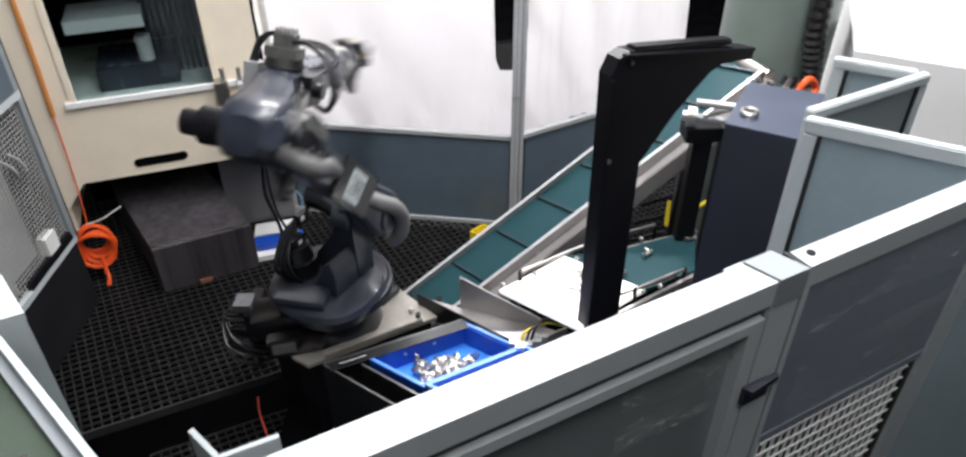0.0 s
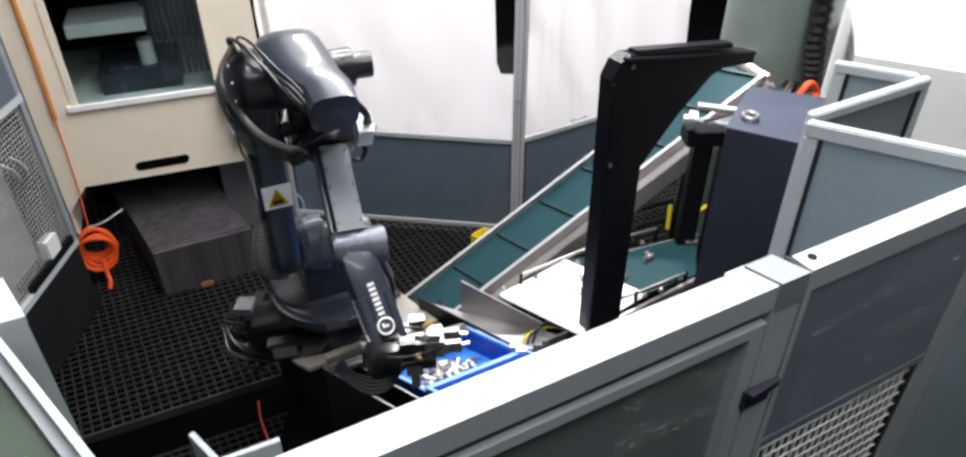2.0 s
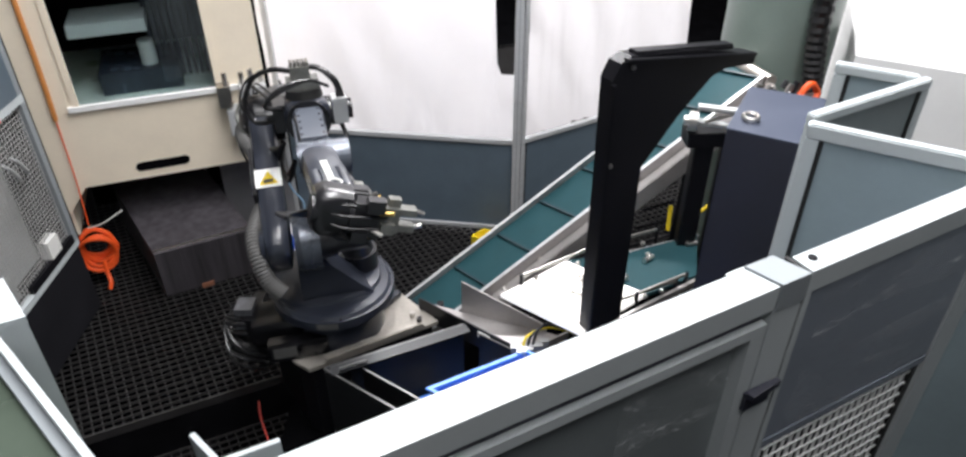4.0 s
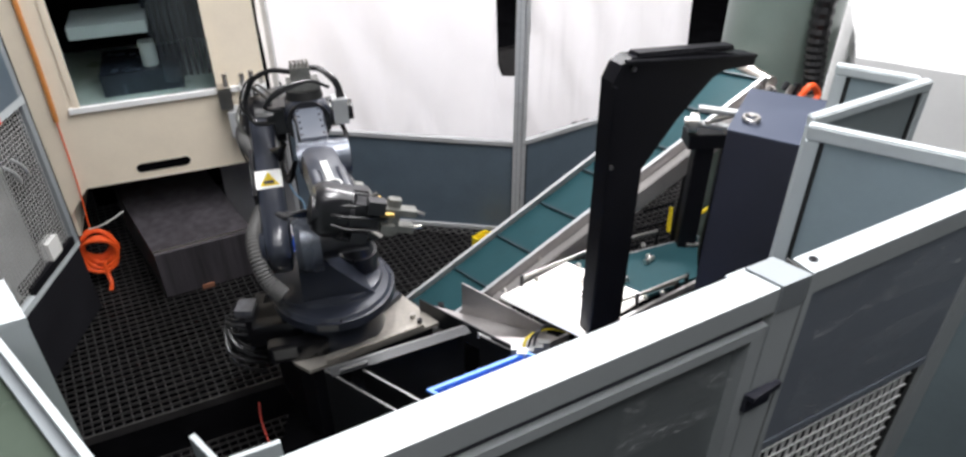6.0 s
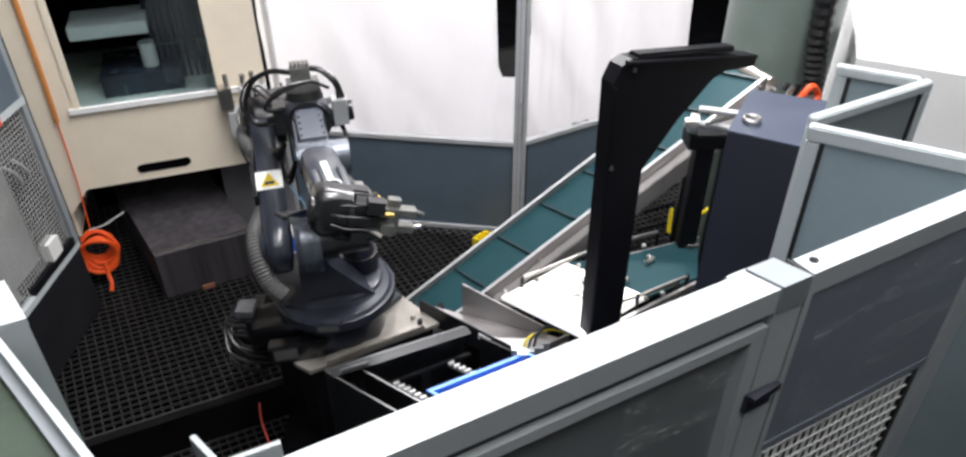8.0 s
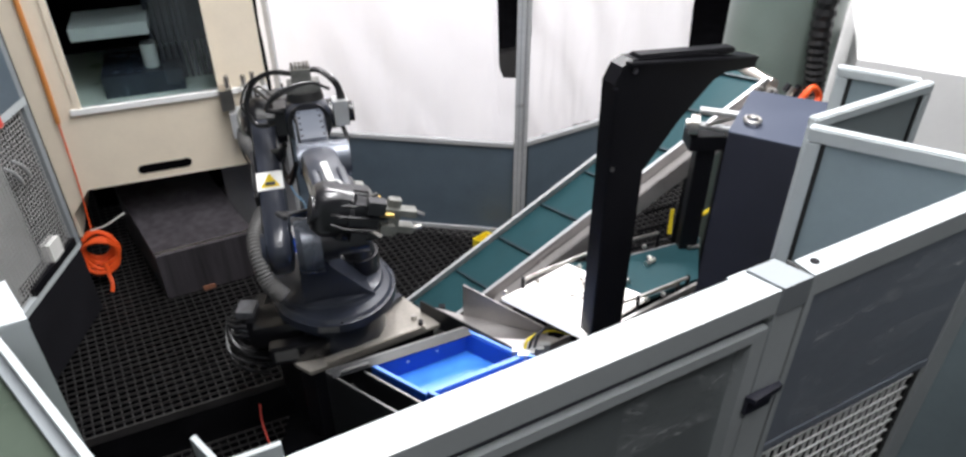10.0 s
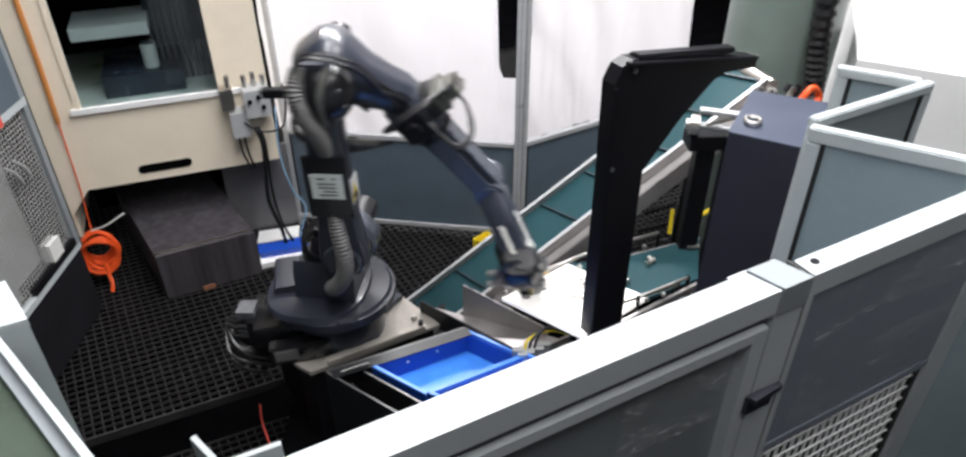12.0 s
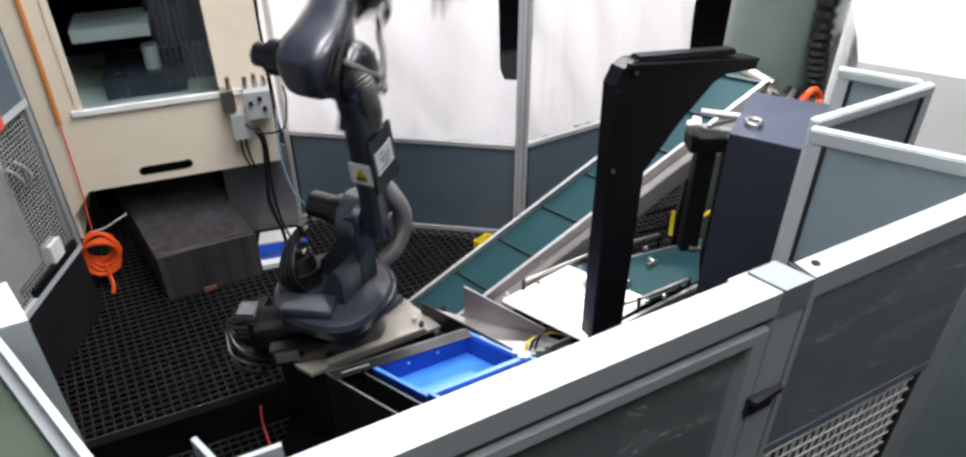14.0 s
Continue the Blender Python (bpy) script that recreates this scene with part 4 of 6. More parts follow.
def crate(label):
    """Shallow blue crate; its origin is under the middle of its rim."""
    t = thing("parts_crate", label, "crate", group="blue parts crates")
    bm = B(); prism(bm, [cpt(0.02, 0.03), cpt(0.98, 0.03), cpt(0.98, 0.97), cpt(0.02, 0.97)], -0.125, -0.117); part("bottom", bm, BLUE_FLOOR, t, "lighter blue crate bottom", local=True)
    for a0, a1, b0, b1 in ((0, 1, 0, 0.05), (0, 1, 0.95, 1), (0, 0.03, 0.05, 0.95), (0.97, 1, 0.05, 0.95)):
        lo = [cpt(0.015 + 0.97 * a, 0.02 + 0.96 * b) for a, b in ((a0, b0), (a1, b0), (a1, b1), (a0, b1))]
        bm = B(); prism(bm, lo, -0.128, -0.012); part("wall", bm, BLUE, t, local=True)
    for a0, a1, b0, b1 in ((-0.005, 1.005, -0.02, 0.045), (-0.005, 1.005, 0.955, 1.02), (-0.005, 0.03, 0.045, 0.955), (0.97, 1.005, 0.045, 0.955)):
        bm = B(); prism(bm, [cpt(a, b) for a, b in ((a0, b0), (a1, b0), (a1, b1), (a0, b1))], -0.012, 0.0); part("rim", bm, BLUE_RIM, t, "pale blue rim", local=True, bevel=0.002)
    for a in (0.35, 0.65):
        c = cpt(a, 0.052)
        bm = B(); rod(bm, (c[0], c[1], -0.05), (c[0] + 0.004, c[1] - 0.006, -0.05), 0.006, seg=8); part("rivet_hole", bm, WHITE, t, local=True)
    return t


# rim and bottom are a paler blue than the walls
BLUE_RIM = material("pale_blue_rim", (0.07, 0.24, 0.75), 0.4, vary=0.2, scale=20)
BLUE_FLOOR = material("pale_blue_floor", (0.05, 0.25, 0.80), 0.4, vary=0.15, scale=12)
CRATE_FULL = crate("shallow blue plastic crate holding loose metal fittings")
CRATE_NEXT = crate("empty shallow blue plastic crate waiting beside the fence")
CRATE_LAST = crate("empty shallow blue plastic crate at the end of the queue")
PILE = []
_r = random.Random(4)
for i in range(46):
    a, b = _r.gauss(0.45, 0.15), _r.gauss(0.55, 0.16)
    a, b = min(0.85, max(0.12, a)), min(0.86, max(0.14, b))
    h = -0.105 + 0.045 * max(0, 1 - 2.6 * abs(a - 0.45) - 1.5 * abs(b - 0.55)) * _r.random() + 0.004
    c = cpt(a, b)
    m = pose(c[0], c[1], h, _r.uniform(-40, 40), _r.uniform(-30, 30), _r.uniform(0, 360))
    PILE.append((copy_thing(FIT, m), m))


def rack():
    t = thing("crate_rack", "black sheet steel rack that holds the parts crates", "rack", (CC.x, CC.y, 0))
    o = Vector((-0.665, 2.228, 0))
    e, w = Vector((0.575, 0.268, 0)), Vector((0.80, -0.55, 0))
    for name, p, q, z0, z1 in (("rear_plate", o + e * 0.0, o + e * 1.0, 0.0, 0.548), ("inner_plate", Vector((-0.565, 2.262, 0)), Vector((-0.085, 2.514, 0)), 0.10, 0.535),
                               ("end_plate", o, o + w * 0.75, 0.0, 0.545), ("guide_plate", o + e * 0.19 + w * 0.06, o + e * 0.19 + w * 0.7, 0.2, 0.53),
                               ("far_plate", o + e * 1.07 + w * 0.05, o + e * 1.07 + w * 0.7, 0.0, 0.50)):
        bm = B(); beam(bm, p + Vector((0, 0, (z0 + z1) / 2)), q + Vector((0, 0, (z0 + z1) / 2)), 0.006, z1 - z0); pl = part(name, bm, RACK, t)
        bm = B(); beam(bm, p + Vector((0, 0, z1 + 0.002)), q + Vector((0, 0, z1 + 0.002)), 0.009, 0.004); part("edge", bm, EDGE, pl, "worn bright edge")
    bm = B(); beam(bm, o + w * 0.035 + Vector((0, 0, 0.549)), o + e + w * 0.035 + Vector((0, 0, 0.549)), 0.055, 0.005); part("flange", bm, RACK, t)
    for k, z in ((0.05, 0.562), (0.10, 0.562), (0.16, 0.562)):
        p = o + e * k + w * 0.05
        bm = B(); rod(bm, p + Vector((0, 0, z)), p + e * 0.08 + Vector((0, 0, z)), 0.006, seg=8); part("clamp_bolt", bm, EDGE, t)
    for b in (0.45, 0.52):
        p = o + e * 0.1 + w * b
        bm = B(); beam(bm, p + Vector((0, 0, 0.45)), p + e * 0.1 + Vector((0, 0, 0.45)), 0.008, 0.03); part("finger", bm, WIRE, t)
    bm = B(); hose(bm, [o + e * 0.08 + w * 0.08 + Vector((0, 0, 0.5)), o + e * 0.1 + w * 0.12 + Vector((0, 0, 0.42)), o + e * 0.08 + w * 0.15 + Vector((0, 0, 0.3)), o + e * 0.1 + w * 0.12 + Vector((0, 0, 0.15))], 0.006); part("cable", bm, HOSE, t)
    v = thing("sensor_block", "bright clamp and sensor block with cables beside the crate", "sensor", (0.17, 2.33, 0.56))
    for i, (x, y, s) in enumerate(((0.155, 2.345, 0.028), (0.20, 2.33, 0.024), (0.235, 2.35, 0.03), (0.27, 2.37, 0.024), (0.17, 2.30, 0.02))):
        bm = B(); box(bm, x - s, x + s, y - s * 0.5, y + s * 0.5, 0.535, 0.565 + 0.004 * i, None); part("block", bm, WIRE, v, bevel=0.003)
    for i in range(3):
        bm = B(); hose(bm, [(0.18 + 0.02 * i, 2.345, 0.56), (0.20 + 0.02 * i, 2.37, 0.60 + 0.01 * i), (0.29, 2.41, 0.615 + 0.01 * i), (0.40, 2.40, 0.60), (0.47, 2.42, 0.60)], 0.006); part("cable", bm, HOSE if i else YELLOW, v, smooth=True)
    for x in (0.16, 0.24):
        bm = B(); beam(bm, (x, 2.345, 0), (x, 2.345, 0.536), 0.02, 0.02); part("stem", bm, BLACK, v)


RACK = material("black_sheet_steel", (0.016, 0.017, 0.019), 0.38, 0.3, vary=0.3)
EDGE = material("worn_edge", (0.11, 0.11, 0.11), 0.4, 0.6)
rack()


def lift():
    t = thing("crate_lift", "dark lift bar with two pale comb rollers", "lift")
    bm = B(); prism(bm, [cpt(0.02, 0.06), cpt(0.98, 0.06), cpt(0.98, 0.12), cpt(0.02, 0.12)], -0.155, -0.135); part("bar", bm, RACK, t, local=True)
    bm = B(); prism(bm, [cpt(0.45, 0.06), cpt(0.55, 0.06), cpt(0.55, 0.12), cpt(0.45, 0.12)], -0.55, -0.155); part("mast", bm, RACK, t, local=True)
    for a in (0.17, 0.74):
        p, q = Vector((*cpt(a, 0.12), -0.148)), Vector((*cpt(a, 0.80), -0.148))
        bm = B(); beam(bm, p, q, 0.03, 0.012); comb = part("comb_rail", bm, EDGE, t, local=True)
        for k in range(7):
            c = p.lerp(q, (k + 0.5) / 7)
            bm = B(); beam(bm, c - C1.normalized() * 0.014 + Vector((0, 0, 0.011)), c + C1.normalized() * 0.014 + Vector((0, 0, 0.011)), 0.011, 0.016); part("roller", bm, LABEL, comb, local=True)
    return t


LIFT = lift()


def pit_cable():
    t = thing("red_cable", "thin red cable hanging into the dark pit beside the pedestal", "cable", (-1.152, 2.624, -0.1))
    bm = B(); hose(bm, [(-1.152, 2.624, -0.100), (-1.118, 2.522, -0.100), (-1.070, 2.425, -0.100), (-1.011, 2.314, -0.100)], 0.005); part("strand", bm, RED, t, smooth=True)


pit_cable()


def pedestal():
    t = thing("robot_pedestal", "black pedestal with a bare machined steel top plate", "pedestal", (-0.62, 2.6, 0))
    q = [(-0.838, 2.368), (-0.76, 2.318), (-0.205, 2.632), (-0.40, 2.835), (-0.62, 2.93), (-1.05, 2.68)]
    bm = B(); prism(bm, q, 0.43, 0.45); part("top_plate", bm, STEEL_PLATE, t, "machined steel plate", bevel=0.003)
    c = Vector((sum(p[0] for p in q) / 6, sum(p[1] for p in q) / 6))
    bm = B(); prism(bm, [tuple(c + (Vector(p) - c) * 0.93) for p in q], 0.0, 0.43); part("block", bm, BLACK, t)
    for x, y in ((-0.33, 2.665), (-0.72, 2.43), (-0.90, 2.62)):
        bm = B(); rod(bm, (x, y, 0.45), (x, y, 0.475), 0.014, seg=6); part("bolt", bm, STEEL, t)


STEEL_PLATE = material("machined_plate", (0.46, 0.43, 0.385), 0.36, 0.5, vary=0.25, scale=7)
pedestal()

# ---- the robot ----
RB = Vector((-0.677, 2.634, 0.45))
ROBOT_THING = thing("industrial_robot", "dark blue-grey six-axis industrial robot with a twin gripper and cable hoops", "robot", RB[:])


ROBOT_MID = material("robot_cover_grey", (0.075, 0.085, 0.105), 0.32, vary=0.12, coat=0.2)
GRIP = material("worn_gripper_steel", (0.17, 0.172, 0.158), 0.35, 0.6, vary=0.3, scale=30)
BRASS = material("brass", (0.6, 0.42, 0.14), 0.3, 0.9)
ROBOT_PALE = material("worn_grey_casting", (0.10, 0.112, 0.135), 0.28, 0.4, vary=0.2)
PLATE_LABEL = material("aged_white_plate", (0.55, 0.60, 0.57), 0.45, vary=0.1)
PLUG = material("dull_metal_plug", (0.16, 0.165, 0.18), 0.35, 0.5, vary=0.3, scale=30)


def rpart(name, bm, mat, parent=None, label="", **k):
    return part(name, bm, mat, parent or ROBOT_THING, label, local=True, **k)


def robot_base():
    bm = B(); rod(bm, (0, 0, 0.0), (0, 0, 0.165), 0.215, 0.20, seg=40); base = rpart("base", bm, ROBOT, smooth=True)
    bm = B(); prism(bm, [(-0.26, -0.2), (0.2, 0.06), (0.28, 0.18), (0.0, 0.3), (-0.32, 0.1)], 0.0, 0.03); rpart("foot_flange", bm, ROBOT, base, bevel=0.004)
    # rear connector housing, pointing away from the fence side
    bm = B(); loft(bm, [(0, 0, 0.085, 0.20, 0.14), (0.22, 0, 0.08, 0.18, 0.13), (0.25, 0, 0.075, 0.16, 0.11)], power=6)
    bmesh.ops.transform(bm, matrix=pose(-0.12, -0.06, 0, 0, 0, 103), verts=bm.verts); rpart("connector_housing", bm, ROBOT_DARK, base, smooth=True)
    bm = B(); box(bm, -0.15, 0.11, -0.035, 0.035, 0.0, 0.10, pose(-0.12, -0.215, 0.0, 0, 0, 14)); rpart("battery_box", bm, ROBOT_DARK, base, "dark battery box with a grey label", bevel=0.008)
    bm = B(); box(bm, -0.12, -0.02, -0.004, 0.0, 0.03, 0.085, pose(-0.12, -0.2525, 0.0, 0, 0, 14)); rpart("name_label", bm, SLEEVE, base)
    r = random.Random(3)
    # plugs and tangled cables on the connector plate
    bm = B(); box(bm, -0.39, -0.34, -0.14, 0.06, 0.0, 0.13); rpart("connector_plate", bm, ROBOT_DARK, base, "black connector plate", bevel=0.006)
    for i in range(12):
        p = Vector((-0.385, -0.125 + 0.034 * (i % 6), 0.035 + 0.055 * (i // 6)))
        bm = B(); rod(bm, p, p + Vector((-0.045, 0, 0.004)), 0.014, seg=12); rod(bm, p + Vector((-0.045, 0, 0.004)), p + Vector((-0.065, 0, 0.0)), 0.009, seg=10)
        plug = rpart("plug", bm, PLUG if i in (1, 4, 8, 9) else ROBOT_DARK, base, smooth=True)
        q = p + Vector((-0.06, 0, 0))
        bm = B(); hose(bm, [q, q + Vector((-0.03 - 0.03 * r.random(), 0.04 * (r.random() - 0.5), -0.01)), q + Vector((-0.05 * r.random(), -0.08, -0.05 - 0.03 * r.random())), q + Vector((0.06, -0.10 - 0.05 * r.random(), -0.06 - p.z * 0.4)), q + Vector((0.13, -0.08, -0.15))], 0.008, n=6)
        rpart("plug_cable", bm, HOSE, plug, smooth=True)
    bm = B(); box(bm, -0.44, -0.36, -0.11, -0.02, 0.128, 0.165); rpart("cable_bridge", bm, PLUG, base, "grey cable clamp", bevel=0.006)
    bm = B(); beam(bm, (-0.02, -0.265, 0.014), (0.40, -0.028, 0.014), 0.035, 0.028); rpart("clamp_bar", bm, STEEL_PLATE, base, "bare steel clamp bar", bevel=0.003)
    bm = B(); rod(bm, (0.385, -0.035, 0.028), (0.385, -0.035, 0.05), 0.013, seg=6); rpart("clamp_bolt", bm, ROBOT_DARK, base)
    return base


robot_base()


def turret():
    bm = B(); rod(bm, (0, 0, 0.165), (0, 0, 0.19), 0.205, 0.262, seg=48); rod(bm, (0, 0, 0.19), (0, 0, 0.232), 0.275, seg=56); rod(bm, (0, 0, 0.232), (0, 0, 0.246), 0.262, 0.25, seg=56)
    t = rpart("turret", bm, ROBOT, smooth=True)
    # rounded platform behind the shoulder
    bm = B(); loft(bm, [(0.165, -0.06, 0.02, 0.40, 0.44), (0.235, -0.06, 0.02, 0.46, 0.50), (0.262, -0.06, 0.02, 0.44, 0.48), (0.275, -0.06, 0.02, 0.36, 0.40)], seg=28, power=2.6)
    bmesh.ops.transform(bm, matrix=pose(0, 0, 0, 90, 0, 0), verts=bm.verts); rpart("platform", bm, ROBOT, t, smooth=True)
    # shoulder bracket: a plate with a round head whose front flares down to the ring
    for name, x0, x1, prof in (("shoulder_bracket", 0.02, 0.15, [(-0.145, 0.25), (-0.135, 0.60), (-0.12, 0.635), (-0.075, 0.625), (-0.045, 0.53), (-0.01, 0.46), (0.05, 0.385), (0.12, 0.30), (0.17, 0.25)]),
                               ("shoulder_rib", -0.13, 0.04, [(-0.14, 0.25), (-0.135, 0.40), (-0.11, 0.45), (-0.075, 0.42), (-0.03, 0.32), (0.03, 0.25)])):
        bm = B()
        fr = [bm.verts.new((x1 - 0.10 * max(0.0, 0.45 - z), y, z)) for y, z in prof]
        bk = [bm.verts.new((x0, y, z)) for y, z in prof]
        bm.faces.new(fr), bm.faces.new(bk[::-1])
        for i in range(len(prof)):
            j = (i + 1) % len(prof)
            bm.faces.new((fr[j], fr[i], bk[i], bk[j]))
        rpart(name, bm, ROBOT, t, bevel=0.018, smooth=True)
    bm = B(); rod(bm, (0.13, -0.135, 0.57), (0.13, -0.11, 0.57), 0.105, 0.118, seg=36); rod(bm, (0.13, -0.11, 0.57), (0.13, -0.035, 0.57), 0.118, seg=36); rpart("shoulder_hub", bm, ROBOT_PALE, t, "grey round shoulder reducer housing", smooth=True)
    bm = B(); rod(bm, (0.13, -0.035, 0.57), (0.13, 0.03, 0.57), 0.075, seg=28); rod(bm, (0.13, 0.03, 0.57), (0.13, 0.16, 0.57), 0.062, seg=24); rpart("shoulder_motor", bm, ROBOT_DARK, t, "black servo motor", smooth=True)
    bm = B(); rod(bm, (-0.06, 0.13, 0.25), (-0.06, 0.13, 0.36), 0.088, seg=28); rod(bm, (-0.06, 0.13, 0.36), (-0.06, 0.13, 0.43), 0.075, 0.06, seg=28); rpart("swing_motor", bm, ROBOT_DARK, t, "black servo motor", smooth=True)
    bm = B(); box(bm, -0.10, -0.02, 0.10, 0.16, 0.43, 0.47); box(bm, -0.02, 0.04, 0.12, 0.15, 0.50, 0.55); rpart("motor_connector", bm, ROBOT_DARK, t, bevel=0.008)
    for x, y, z in ((-0.06, 0.095, 0.45), (0.0, 0.118, 0.53)):
        bm = B(); box(bm, x - 0.012, x + 0.012, y - 0.002, y + 0.001, z - 0.009, z + 0.009); rpart("motor_tag", bm, LABEL, t)
    bm = B(); loft(bm, [(-0.1, 0, 0, 0.14, 0.05), (0.12, 0, 0, 0.12, 0.05)], power=5)
    bmesh.ops.transform(bm, matrix=pose(-0.20, -0.02, 0.285, 0, 0, 20), verts=bm.verts); rpart("terminal_cover", bm, ROBOT, t, smooth=True)
    for k in range(20):
        a = 2 * math.pi * k / 20
        bm = B(); rod(bm, (0.262 * math.cos(a), 0.262 * math.sin(a), 0.232), (0.262 * math.cos(a), 0.262 * math.sin(a), 0.2365), 0.006, seg=6); rpart("ring_bolt", bm, ROBOT_DARK, t)
    for i in range(4):
        bm = B(); hose(bm, [(-0.13, 0.06 + 0.03 * i, 0.28), (-0.155 - 0.008 * i, 0.09 + 0.02 * i, 0.37), (-0.10, 0.12 + 0.012 * i, 0.455 + 0.01 * i), (0.0, 0.14, 0.50 + 0.012 * i), (0.10, 0.15, 0.54)], 0.009); rpart("motor_cable", bm, HOSE, t, smooth=True)
    bm = B(); box(bm, -0.045, 0.045, -0.0015, 0.002, -0.014, 0.014, pose(0.268, -0.06, 0.212, 0, 0, 77)); rpart("axis_label", bm, SLEEVE, t)
    return t
def lower_arm():
    """Lower arm; y runs from the shoulder to the elbow, -z is its front."""
    bm = B(); loft(bm, [(-0.46, 0, 0, 0.07, 0.09), (-0.445, 0, 0, 0.095, 0.15), (-0.39, 0, 0, 0.11, 0.205), (-0.33, 0, 0, 0.115, 0.20), (-0.22, 0, 0.0, 0.115, 0.165), (-0.08, 0, 0.0, 0.112, 0.148),
                          (0.10, 0, 0.0, 0.112, 0.145), (0.24, 0, 0, 0.115, 0.155), (0.34, 0, 0, 0.12, 0.18), (0.42, 0, 0, 0.115, 0.17), (0.455, 0, 0, 0.09, 0.11)], power=4.5)
    t = rpart("lower_arm", bm, ROBOT, smooth=True)
    bm = B(); rod(bm, (0.05, -0.37, 0), (0.068, -0.37, 0), 0.08, 0.07, seg=32); rpart("shoulder_cap", bm, ROBOT, t, smooth=True)
    # box cover over the sleeve, with the data plate on its outer face
    bm = B(); box(bm, 0.054, 0.070, -0.15, 0.11, -0.084, 0.084); cover = rpart("sleeve_cover", bm, ROBOT_DARK, t, "black sheet cover over the cable sleeve", bevel=0.006)
    bm = B(); box(bm, 0.070, 0.073, -0.065, 0.04, -0.062, 0.062); rpart("data_plate", bm, PLATE_LABEL, cover, "white data plate", bevel=0.001)
    bm = B()
    for i, (y, z, h) in enumerate(((0.012, -0.03, 0.016), (0.012, 0.02, 0.03), (-0.01, 0.0, 0.07), (-0.026, 0.0, 0.07), (-0.042, -0.01, 0.05), (-0.058, 0.0, 0.07))):
        box(bm, 0.073, 0.0745, y + 0.007, y + 0.013, z - h / 2, z + h / 2)
    rpart("plate_lines", bm, SLEEVE, cover, "rows of grey print bars")
    for zz, sgn in ((-0.0765, -1), (0.0765, 1)):
        bm = B(); box(bm, -0.054, 0.054, -0.115, -0.015, zz - 0.002, zz + 0.002); lab = rpart("warning_label", bm, LABEL, t, "white label with a yellow warning triangle")
        bm = B(); z = zz + 0.0035 * sgn
        vs = [bm.verts.new(p) for p in ((-0.040, -0.102, z), (0.040, -0.102, z), (0.0, -0.025, z))]
        bm.faces.new(vs); bmesh.ops.solidify(bm, geom=bm.faces[:], thickness=0.0015); rpart("triangle", bm, YELLOW, lab)
        bm = B(); box(bm, -0.020, 0.020, -0.092, -0.076, z + 0.002 * sgn - 0.001, z + 0.002 * sgn + 0.001); rpart("pictogram", bm, INK, lab)
    bm = B(); hose(bm, [(0.03, 0.43, 0.04), (0.085, 0.37, 0.05), (0.085, 0.28, 0.035), (0.06, 0.19, 0.0), (0.03, 0.10, -0.01)], 0.034, seg=16, n=14, ripple=0.07)
    rpart("cable_sleeve", bm, SLEEVE, t, "grey corrugated cable sleeve", smooth=True)
    bm = B(); hose(bm, [(0.03, -0.14, 0.0), (0.065, -0.22, -0.01), (0.09, -0.32, -0.025), (0.085, -0.42, -0.01), (0.06, -0.50, 0.04), (0.01, -0.55, 0.08)], 0.034, seg=16, n=14, ripple=0.07)
    rpart("cable_sleeve", bm, SLEEVE, t, "grey corrugated cable sleeve", smooth=True)
    return t
